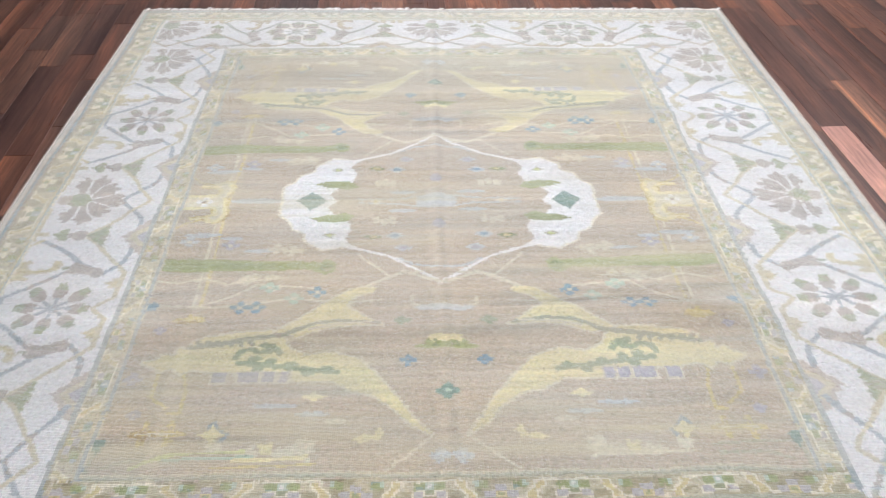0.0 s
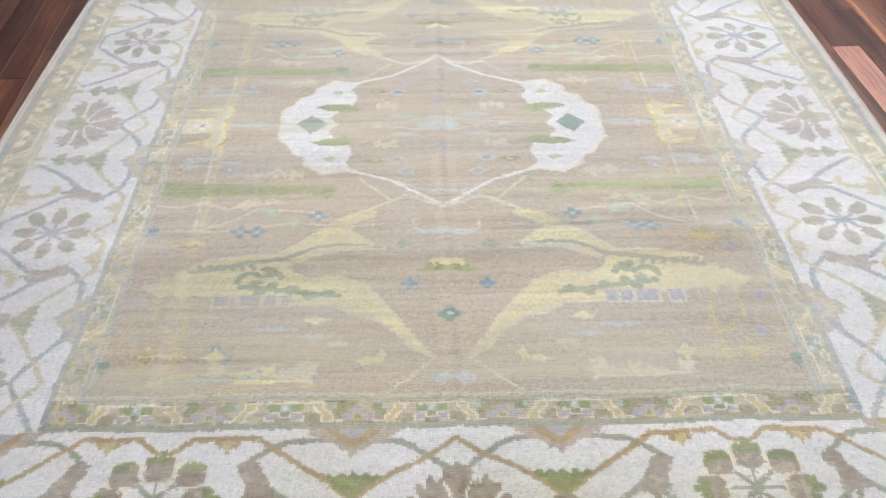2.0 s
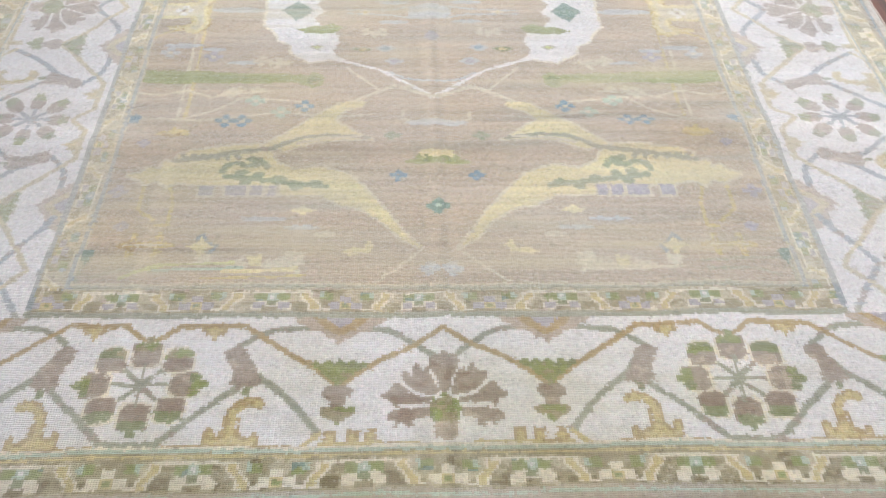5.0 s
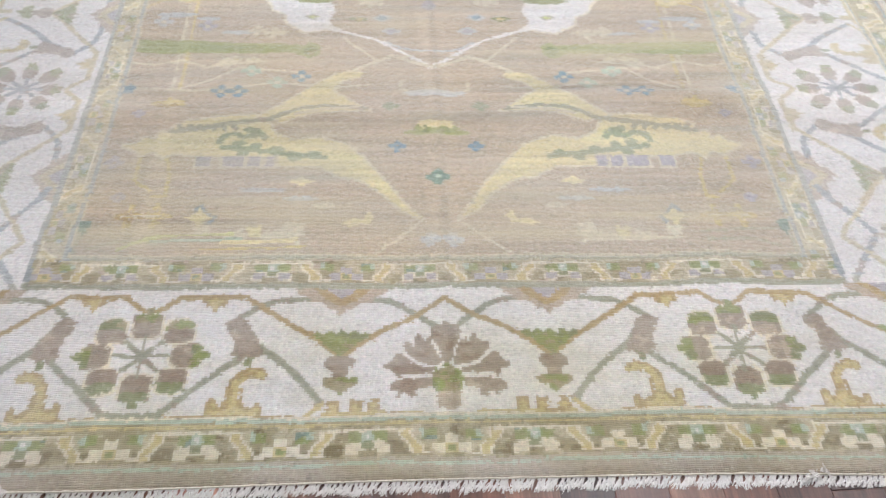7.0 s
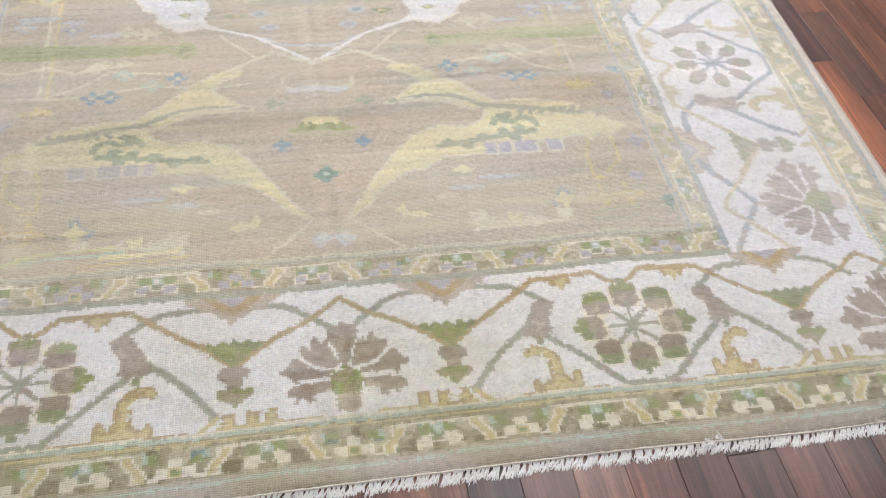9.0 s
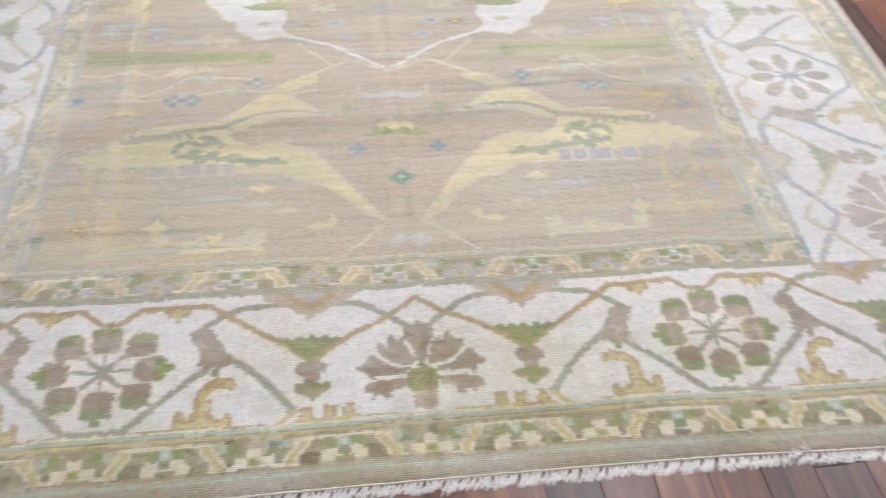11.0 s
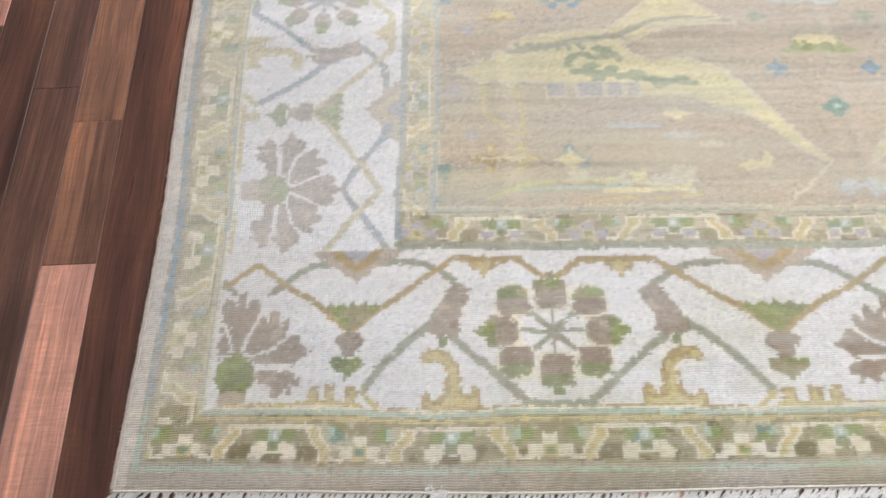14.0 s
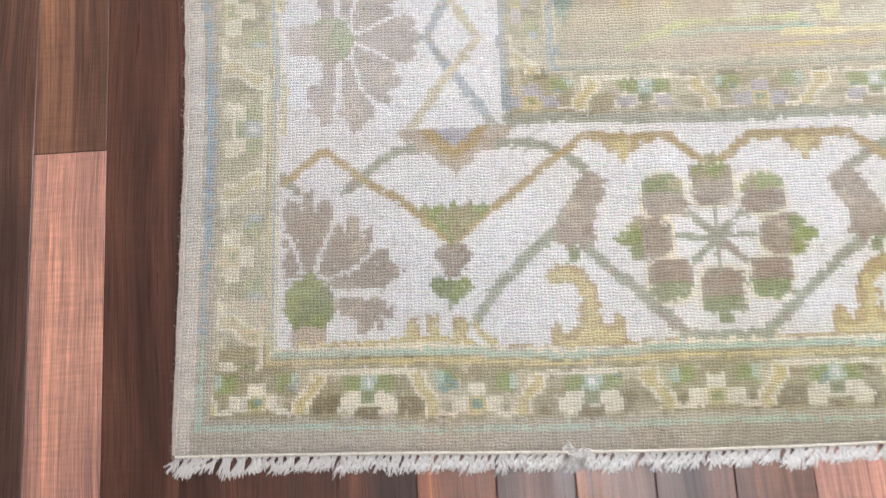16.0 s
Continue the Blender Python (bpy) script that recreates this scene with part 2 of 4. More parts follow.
class Cloth:
    """A sheet of dye numbers over a rectangle, on which motifs are drawn in metres."""

    def __init__(self, w, h, ground, zone):
        self.nx, self.ny = int(w / FINE), int(h / FINE)
        self.X, self.Y = np.meshgrid((np.arange(self.nx) + 0.5) * FINE, (np.arange(self.ny) + 0.5) * FINE)
        self.dye = np.full(self.X.shape, IDX[ground])
        self.zone = np.full(self.X.shape, PID[zone])

    def fill(self, mask, dye, zone=None):
        self.dye[mask] = IDX[dye]
        if zone:
            self.zone[mask] = PID[zone]

    def inside(self, pts, X=None, Y=None):
        X, Y = (self.X, self.Y) if X is None else (X, Y)
        m = np.zeros(X.shape, bool)
        for (x0, y0), (x1, y1) in zip(pts, pts[1:] + pts[:1]):
            if y0 != y1:
                m ^= ((y0 > Y) != (y1 > Y)) & (X < (x1 - x0) * (Y - y0) / (y1 - y0) + x0)
        return m

    def near(self, pts, X=None, Y=None):
        X, Y = (self.X, self.Y) if X is None else (X, Y)
        d = np.full(X.shape, 9.0)
        for (x0, y0), (x1, y1) in zip(pts, pts[1:]):
            dx, dy = x1 - x0, y1 - y0
            k = np.clip(((X - x0) * dx + (Y - y0) * dy) / (dx * dx + dy * dy + 1e-12), 0, 1)
            d = np.minimum(d, np.hypot(X - x0 - k * dx, Y - y0 - k * dy))
        return d

    def poly(self, pts, dye, zone=None, X=None, Y=None):
        self.fill(self.inside(pts, X, Y), dye, zone)

    def line(self, pts, width, dye, zone=None, X=None, Y=None):
        self.fill(self.near(pts, X, Y) < width / 2, dye, zone)

    def blob(self, x, y, rx, ry, dye, zone=None, X=None, Y=None):
        X, Y = (self.X, self.Y) if X is None else (X, Y)
        self.fill(((X - x) / rx) ** 2 + ((Y - y) / ry) ** 2 < 1, dye, zone)

    def rect(self, x0, x1, y0, y1, dye, zone=None, X=None, Y=None):
        X, Y = (self.X, self.Y) if X is None else (X, Y)
        self.fill((X >= x0) & (X < x1) & (Y >= y0) & (Y < y1), dye, zone)


# leaves of a palmette, one half: across, and down from the tip of the middle leaf
LEAVES = [[(0, 0), (.008, 0), (.010, .026), (.018, .010), (.031, .012), (.037, .026), (.036, .038), (.018, .078), (.005, .113), (0, .113)],
          [(.010, .119), (.024, .082), (.037, .047), (.047, .043), (.051, .062), (.060, .033), (.073, .036), (.077, .062), (.093, .052), (.099, .062), (.093, .082), (.081, .098), (.040, .117)],
          [(.028, .126), (.070, .114), (.104, .084), (.120, .086), (.122, .102), (.143, .116), (.138, .126), (.121, .130), (.111, .150), (.105, .139), (.035, .139)],
          [(.034, .151), (.110, .153), (.128, .166), (.127, .178), (.111, .178), (.108, .198), (.096, .186), (.084, .198), (.071, .196), (.068, .178), (.034, .170)]]


def palmette(c, X, Y, cx, tip, zone, size=1.0, half=False):
    """A fan of four kinds of toothed leaves on a green pad; tip is where its middle leaf ends."""
    across = np.abs(X - cx) / size
    if half:
        across = np.where((X > cx) & (across > .036), 9.0, across)
    down = (Y - tip) / size
    for leaf in LEAVES:
        c.poly(leaf, "taupe", zone, across, down)
    c.poly([(0, .178), (.024, .178), (.026, .205), (.021, .222), (.010, .230), (0, .230)], "rose", zone, across, down)
    c.poly([(0, .112), (.015, .124), (.030, .132), (.035, .150), (.032, .176), (.024, .190), (0, .186)], "green", zone, across, down)


def rosette(c, X, Y, cx, cy, rx, ry, oval=False):
    zone = "rosette"
    for i in range(8):
        a = i * math.pi / 4
        dx, dy = math.sin(a), -math.cos(a)
        if i % 2:
            px, py = cx + math.copysign(.075, dx) * rx / .1, cy + math.copysign(.067, dy) * ry / .1
        else:
            px, py = cx + dx * .098 * rx / .1, cy + dy * .082 * ry / .1
        x, y = X - px, Y - py
        u = x * dx + y * dy
        w = np.abs(x * -dy + y * dx)
        if oval:
            rim = (u / .033) ** 2 + (w / .023) ** 2
            body, tip = rim < 1, (u > .004 + .25 * w) & ((rim < 1) | ((u > .016) & (u < .038) & (w < .015)))
        elif i % 2:
            body = ((x / .032) ** 4 + (y / .031) ** 4 < 1) & (u < .037)
            tip = body & (y * np.sign(dy) > .004)
        else:
            body = (np.abs(u) < .032) & (w < .033) & (w < .048 + u)
            tip = ((u > .012) & (w < .031 - .9 * np.maximum(u - .024, 0)) & (u < .052)) & ~((w > .010) & (w < .015) & (u > .032))
        if not oval:
            c.fill(((x / .037) ** 4 + (y / .036) ** 4 < 1) & (np.abs(u) < .039), "cream", zone)
        c.fill(body, "dusk" if i in (3, 4, 5) else "taupe", zone)
        c.fill(tip, "green" if i in (0, 2, 6, 7) else "sage", zone)
        c.line([(cx, cy), (cx + dx * rx * 0.56, cy + dy * ry * 0.56)], 0.012, "greyvine", zone, X, Y)
    c.blob(cx, cy, 0.015, 0.013, "greyvine", zone, X, Y)


def vines(c, X, Y, H, scalloped=True):
    """The scrolling vine of the main border: X runs along it from a palmette at 0 to a rosette at 0.68, Y from its inner to its outer edge."""
    k = H / 0.335
    Z = Y / k
    gv = [(0, .122), (.023, .112), (.068, .078), (.105, .050), (.141, .034), (.23, .026), (.334, .030), (.40, .036), (.44, .056), (.479, .088)]
    c.line(gv, 0.016, "greyvine", None, X, Z)
    c.line([(.452, .165), (.468, .197), (.54, .258), (.62, .330), (.75, .338)], 0.017, "greyvine", None, X, Z)
    c.line([(.46, .10), (.415, .165), (.372, .195), (.32, .245), (.272, .306)], 0.017, "greyvine", None, X, Z)
    c.line([(.272, .306), (.288, .322), (.31, .338)], 0.012, "gold", None, X, Z)
    c.poly([(.448, .092), (.470, .080), (.503, .090), (.498, .112), (.480, .135), (.476, .160), (.482, .188), (.466, .184), (.462, .200), (.446, .186), (.436, .202), (.424, .186), (.410, .184), (.413, .166),
            (.428, .140), (.440, .115)], "taupe", None, X, Z)
    c.blob(.441, .200, .009, .012, "sage", None, X, Z)
    ov = [(0, .032), (.035, .054), (.075, .082), (.14, .112), (.19, .148), (.236, .187), (.293, .140), (.35, .104), (.41, .062), (.465, .023), (.615, .022), (.65, .050), (.68, .068)]
    c.line(ov, 0.014, "ochre", None, X, Z)
    # bud that hangs from the vine
    c.poly([(.500, .034), (.512, .050), (.521, .046), (.532, .068), (.543, .046), (.553, .050), (.566, .034), (.554, .026), (.554, .014), (.510, .014), (.510, .026)], "ochre", None, X, Z)
    c.rect(.522, .543, .002, .016, "white", None, X, Z)
    c.poly([(.512, .030), (.532, .062), (.552, .030)], "gold", None, X, Z)
    # half palmette on the inner edge
    c.poly([(.135, 0), (.355, 0), (.345, .016), (.322, .022), (.316, .036), (.285, .042), (.275, .058), (.257, .062), (.245, .078), (.234, .062), (.216, .058), (.206, .042), (.174, .036), (.168, .022), (.145, .016)], "rose", None, X, Z)
    c.poly([(.178, 0), (.312, 0), (.290, .024), (.245, .054), (.200, .024)], "ochre", None, X, Z)
    c.poly([(.208, 0), (.282, 0), (.266, .016), (.245, .030), (.224, .016)], "lilac", None, X, Z)
    # calyx with two buds under it
    c.poly([(.172, .130), (.186, .118), (.198, .128), (.212, .116), (.226, .127), (.240, .116), (.254, .127), (.268, .116), (.282, .128), (.296, .118), (.307, .130), (.282, .148), (.240, .186), (.198, .148)],
           "green", "calyx", X, Z)
    c.poly([(.216, .186), (.262, .186), (.272, .200), (.268, .214), (.253, .224), (.253, .240), (.222, .240), (.222, .224), (.208, .214), (.204, .200)], "taupe", "calyx", X, Z)
    c.poly([(.200, .238), (.234, .242), (.268, .238), (.274, .252), (.264, .264), (.246, .272), (.234, .288), (.222, .272), (.204, .264), (.194, .252)], "green", "calyx", X, Z)
    # hooked leaf that stands on the outer edge
    c.poly([(.402, .338), (.398, .304), (.412, .300), (.424, .318), (.440, .310), (.452, .292), (.478, .292), (.492, .312), (.500, .290), (.514, .288), (.522, .338)], "ochre", None, X, Z)
    c.poly([(.410, .338), (.408, .312), (.424, .325), (.444, .318), (.456, .298), (.474, .298), (.492, .322), (.504, .298), (.510, .296), (.514, .338)], "gold", None, X, Z)
    neck = [(.408, .232), (.425, .226), (.446, .232), (.462, .252), (.466, .29)]
    c.line(neck, .026, "ochre", None, X, Z)
    c.line([(x - .002, y + .002) for x, y in neck], .017, "gold", None, X, Z)
    c.line([(.402, .330), (.404, .304), (.424, .318), (.444, .306), (.446, .27)], .005, "ochre", None, X, Z)
    # scalloped line along the outer edge
    c.line([(.06, .331), (.27, .331)], 0.007, "gold", None, X, Z)
    for s in (.16, .20, .247) if scalloped else (.23,):
        c.rect(s - .0125, s + .0125, .296, .33, "ochre", None, X, Z)
        c.rect(s - .008, s + .008, .306, .33, "gold", None, X, Z)
    c.line([(.33, .338), (.60, .338)], 0.010, "ochre", None, X, Z)


HE, HS = 0.333, 0.382       # width of the white band at the ends and along the sides
Q0E, Q0S = 1.270, 0.995     # where it begins

# end border, one half: from the middle to the corner
end = Cloth(1.42, HE, "white", "main_border")
d_end = np.where(end.X < 0.68, end.X, 0.68 - (end.X - 0.68) * 1.09)
vines(end, np.abs(d_end), end.Y, HE)
palmette(end, end.X, end.Y, 0.0, 0.096, "palmette", 1.0)
rosette(end, end.X, end.Y, 0.68, 0.180, 0.102, 0.098)
end.rect(1.21, 1.42, .10, .34, "white")
palmette(end, end.X, end.Y, 1.330, 0.095, "corner_palmette", 1.12, True)
end.line([(1.10, .333), (1.34, .333)], 0.012, "gold")

# side border, one half
side = Cloth(1.275, HS, "white", "main_border")
ds = np.where(side.X < 0.55, side.X, np.abs(1.10 - side.X))
vines(side, ds * (1.12 + 0.116 * np.minimum(ds / 0.55, 1)), side.Y, HS, False)
side.rect(.98, 1.275, 0, .20, "white")
side.line([(.930, .020), (.960, .030), (.988, .050), (1.04, .088), (1.095, .124), (1.145, .089), (1.20, .045), (1.25, .014)], .016, "greyvine")
side.line([(1.245, .160), (1.166, .095), (1.102, .034), (1.05, .070), (1.02, .100), (.92, .182)], .014, "ochre")
for cx in (0.0, 1.10):
    palmette(side, side.X, side.Y, cx, 0.132, "palmette", 1.06)
rosette(side, side.X, side.Y, 0.55, 0.205, 0.076, 0.098, True)

# field, one quarter: X out from the middle line, Y from the middle towards an end
field = Cloth(0.91, 1.17, "field", "field")
F = field
F.line([(.77, 0), (.765, .56)], .0085, "pale")
F.line([(.745, 0), (.742, .56)], .0085, "gold")
F.line([(.80, .82), (.80, .92), (.75, .96)], .0085, "gold")
F.line([(.73, .83), (.71, .90), (.71, .98), (.74, .98)], .0085, "gold")
# medallion: two white lobes, joined by a thin pointed line
F.line([(0, .45), (.06, .40), (.17, .315), (.31, .255)], .012, "white", "medallion_lobe")
F.line([(.01, .45), (.0, .452)], .014, "white", "medallion_lobe")
F.line([(.32, .262), (.39, .278), (.452, .232), (.458, .19), (.502, .167), (.517, .122), (.553, .086), (.549, 0)], .012, "cream")
F.poly([(.24, .29), (.32, .262), (.39, .275), (.45, .23), (.455, .19), (.50, .165), (.515, .12), (.55, .085), (.545, 0), (.36, 0), (.39, .04), (.36, .085),
        (.315, .11), (.295, .17), (.315, .215), (.30, .245)], "white", "medallion_lobe")
F.poly([(.445, -.01), (.50, 0), (.475, .025), (.448, .055), (.42, .028), (.395, 0)], "teal", "medallion_diamond")
F.poly([(.29, .088), (.33, .068), (.36, .082), (.40, .085), (.445, .105), (.41, .122), (.36, .125), (.31, .118)], "moss", "medallion_lobe")
F.poly([(.345, .196), (.368, .182), (.392, .196), (.368, .212)], "mist", "medallion_lobe")
F.poly([(.352, .196), (.368, .188), (.384, .196), (.368, .205)], "lime", "medallion_lobe")
F.line([(.06, .395), (.17, .415), (.27, .30)], .0085, "pale")
# small things inside the medallion
F.poly([(.19, .205), (.225, .19), (.26, .205), (.225, .222)], "sage", "flower_motif")
F.blob(.225, .206, .014, .008, "gold")
for cx, cy in ((.15, .20), (.12, .27)):
    F.poly([(cx - .035, cy), (cx, cy - .022), (cx + .035, cy), (cx, cy + .022)], "silver")
    F.blob(cx, cy, .016, .010, "blue" if cy < .25 else "lilac")
for dx in (-.028, 0, .028):
    F.blob(.185 + dx, .112 + .008 * (dx == 0), .013, .022, "pale", "flower_motif")
F.line([(0, .04), (.07, .03), (.13, .015), (.28, .01)], .0085, "silver")
F.blob(0, .01, .07, .035, "silver")
F.blob(0, .14, .022, .026, "lilac")
F.line([(0, .375), (.09, .36), (.13, .33)], .0085, "silver")
# faint bluish smears and small crosses
for cx, cy, rx, ry in ((.645, .0, .095, .016), (.80, .195, .065, .012), (.70, .215, .040, .010), (.12, .055, .05, .010), (.60, .28, .05, .009)):
    F.blob(cx, cy, rx, ry, "silver")
for cx, cy in ((.592, .412), (.540, .412), (.524, .468), (.46, .275), (.22, .0)):
    F.rect(cx - .020, cx + .020, cy - .006, cy + .006, "pale")
    F.rect(cx - .008, cx + .008, cy - .016, cy + .016, "pale")
    F.rect(cx - .004, cx + .004, cy - .004, cy + .004, "gold")
# green bars with knobbed ends
F.poly([(.335, .352), (.350, .330), (.372, .324), (.388, .342), (.42, .334), (.60, .332), (.90, .320), (.905, .380), (.80, .388), (.60, .381), (.42, .377), (.402, .388), (.372, .404), (.342, .388)],
       "moss", "bar_motif")
F.poly([(.345, .365), (.365, .345), (.390, .358), (.388, .380), (.362, .392)], "sage", "bar_motif")
# pale vine branches with small flowers, between bar and leaf
F.line([(.50, .42), (.60, .43), (.68, .45), (.76, .42), (.84, .44), (.90, .43)], .0085, "pale")
F.line([(.20, .535), (.30, .545), (.45, .52), (.60, .545), (.72, .56), (.90, .545)], .0085, "pale")
F.line([(.40, .47), (.58, .45), (.64, .50), (.74, .55)], .0085, "pale")
for cx, cy, dye in ((.54, .465, "aqua"), (.39, .49, "blue"), (.46, .52, "aqua"), (.62, .56, "blue"), (.57, .56, "blue"), (.54, .27, "pale"), (.49, .28, "pale"),
                    (.84, .04 + .19, "silver"), (.70, .25, "lilac"), (.62, .43, "pale")):
    for ax, ay in ((-.016, 0), (.016, 0), (0, -.016), (0, .016)):
        F.blob(cx + ax * 1.2, cy + ay, .012, .011, dye, "flower_motif")
    F.blob(cx, cy, .008, .008, "pale")
F.poly([(.87, .545), (.89, .53), (.91, .54), (.91, .575), (.88, .57)], "blue", "flower_motif")
F.poly([(.715, .62), (.735, .595), (.75, .605), (.765, .585), (.78, .605), (.80, .60), (.815, .62), (.79, .63), (.765, .64), (.74, .632)], "gold", "flower_motif")
# yellow flower at the side
F.poly([(.905, .045), (.80, .045), (.795, .07), (.82, .088), (.87, .092), (.87, .105), (.82, .115), (.78, .13), (.75, .12), (.735, .08), (.742, .04), (.755, .02),
        (.745, 0), (.905, 0)], "yellow", "flower_motif")
F.poly([(.905, .030), (.79, .030), (.775, .07), (.80, .10), (.775, .112), (.755, .08), (.762, .03), (.772, .015), (.765, 0), (.905, 0)], "pale", "flower_motif")
F.line([(.80, .045), (.795, .07), (.82, .088), (.87, .092)], .008, "gold", "flower_motif")
F.line([(.78, .13), (.75, .12), (.735, .08), (.742, .04), (.755, .02), (.745, 0)], .008, "gold", "flower_motif")
F.line([(.82, .105), (.87, .125), (.91, .165)], .010, "gold")
for ax, ay in ((-.02, 0), (.02, 0), (0, .02)):
    F.blob(.835 + ax, .0 + ay, .011, .011, "white")
F.blob(.835, 0, .008, .008, "dusk")
# arabesque: split leaf, stem and tendril
F.line([(0, .45), (.12, .395), (.22, .455), (.28, .49)], .014, "pale")
lower = [(.05, 1.05), (.10, 1.02), (.14, .965), (.20, .915), (.26, .905), (.32, .865), (.42, .865), (.48, .835), (.65, .825), (.71, .812), (.74, .832), (.77, .806), (.80, .822), (.83, .80), (.86, .786), (.82, .772), (.805, .752),
         (.775, .762), (.77, .732), (.74, .736), (.73, .708), (.70, .69), (.59, .672), (.51, .668), (.47, .70), (.45, .74), (.40, .765), (.33, .752), (.25, .785), (.19, .85), (.13, .93), (.09, 1.0)]
F.line(lower + lower[:1], .016, "pale")
F.poly(lower, "yellow", "arabesque_leaf")
upper = [(.50, .672), (.44, .62), (.36, .54), (.29, .482), (.22, .475), (.225, .492), (.27, .51), (.30, .555), (.25, .60), (.185, .65), (.27, .645), (.35, .655), (.43, .69)]
F.line(upper + upper[:1], .014, "pale")
F.poly(upper, "yellow", "arabesque_leaf")
F.poly([(.205, .478), (.24, .468), (.28, .472), (.30, .49), (.27, .505), (.23, .503)], "yellow", "arabesque_leaf")
F.line([(.20, .64), (.30, .622), (.38, .632), (.47, .682), (.59, .70), (.74, .73)], .016, "greyvine", "arabesque_leaf")
F.line([(.22, .632), (.33, .640), (.40, .662)], .010, "pale", "arabesque_leaf")
for i in range(6):
    s = .56 + .03 * i
    F.poly([(s, .70), (s + .022, .70), (s + .004, .728), (s - .006, .722)], "greyvine", "arabesque_leaf")
F.line([(.31, .832), (.414, .816), (.493, .804), (.585, .790)], .020, "leaf", "arabesque_leaf")
F.line([(.600, .770), (.592, .745), (.560, .735), (.535, .750)], .018, "leaf", "arabesque_leaf")
F.line([(.478, .752), (.500, .726), (.530, .722)], .020, "leaf", "arabesque_leaf")
for cx, cy in ((.34, .818), (.39, .835), (.44, .800), (.50, .786), (.545, .775), (.53, .815), (.515, .745)):
    F.blob(cx, cy, .017, .013, "leaf", "arabesque_leaf")
for cx, w in ((.452, .020), (.494, .024), (.552, .036), (.630, .026)):
    F.rect(cx - w, cx + w, .826, .876, "pale")
    F.rect(cx - w + .007, cx + w - .007, .828, .868, "lilac", "flower_motif")
# small flowers on the ground
F.poly([(0, .712), (.050, .706), (.066, .716), (.060, .724), (.098, .735), (.080, .742), (0, .744)], "moss", "flower_motif")
F.poly([(0, .692), (.046, .690), (.050, .704), (.042, .716), (0, .720)], "yellow", "flower_motif")
F.poly([(.012, .716), (.034, .712), (.040, .736), (.014, .738)], "green", "flower_motif")
for cx, cy, rr, dye in ((.107, .79, .012, "blue"), (0, .91, .016, "teal"), (.13, .63, .012, "leaf"), (.87, .85, .014, "lilac"), (.83, .98, .010, "lilac"),
                        (.03, 1.12, .014, "silver"), (.84, .66, .010, "lilac")):
    for ax, ay in ((-1, 0), (1, 0), (0, -1), (0, 1)):
        F.blob(cx + ax * rr * 1.2, cy + ay * rr, rr * .9, rr * .8, dye, "flower_motif")
F.blob(.0, .91, .008, .008, "aqua")
F.line([(.585, 1.068), (.572, 1.05), (.60, 1.03), (.61, 1.008), (.624, 1.03)], .010, "slate", "flower_motif")
F.poly([(.61, 1.015), (.618, 1.035), (.645, 1.05), (.62, 1.06), (.61, 1.085), (.598, 1.06), (.575, 1.05), (.60, 1.035)], "yellow", "flower_motif")
F.poly([(.36, .90), (.372, .915), (.40, .922), (.375, .93), (.36, .945), (.348, .93), (.325, .924), (.35, .915)], "yellow", "flower_motif")
F.poly([(.26, 1.07), (.225, 1.05), (.20, 1.055), (.185, 1.025), (.17, 1.04), (.18, 1.065), (.205, 1.07), (.235, 1.075)], "yellow", "flower_motif")
F.line([(.10, .515), (.10, .56), (.03, .57), (0, .56)], .010, "pale")
F.blob(.02, .572, .075, .014, "silver")
F.line([(.05, 1.06), (.17, 1.16)], .0085, "pale")
for cx, cy, rx, dye in ((.37, 1.10, .024, "pale"), (.425, 1.112, .030, "pale"), (.47, 1.10, .018, "yellow"), (.52, 1.112, .034, "pale"), (.60, 1.10, .020, "pale")):
    F.blob(cx, cy, rx, .015, dye)
    F.blob(cx - .012, cy - .016, .008, .010, dye)
    F.blob(cx + .012, cy - .013, .007, .009, dye)
F.line([(.35, 1.075), (.39, 1.07), (.40, 1.10), (.36, 1.135)], .012, "pale")
for cx in (.718, .785):
    F.line([(cx, 1.012), (cx, 1.076)], .018, "gold", "flower_motif")
    F.line([(cx, 1.024), (cx, 1.064)], .006, "field", "flower_motif")
F.line([(.685, 1.044), (.820, 1.044)], .016, "gold", "flower_motif")
F.line([(.700, 1.044), (.806, 1.044)], .006, "pale", "flower_motif")
F.line([(.68, 1.13), (.80, 1.125), (.86, 1.145)], .010, "mist")
F.blob(.36, .985, .05, .008, "silver"), F.blob(.46, .955, .06, .008, "silver"), F.blob(.30, 1.01, .03, .010, "pale")
F.poly([(.872, 1.06), (.905, 1.055), (.91, 1.12), (.885, 1.11), (.878, 1.09)], "teal", "flower_motif")
F.line([(.898, 1.10), (.898, 1.17)], .014, "mist")


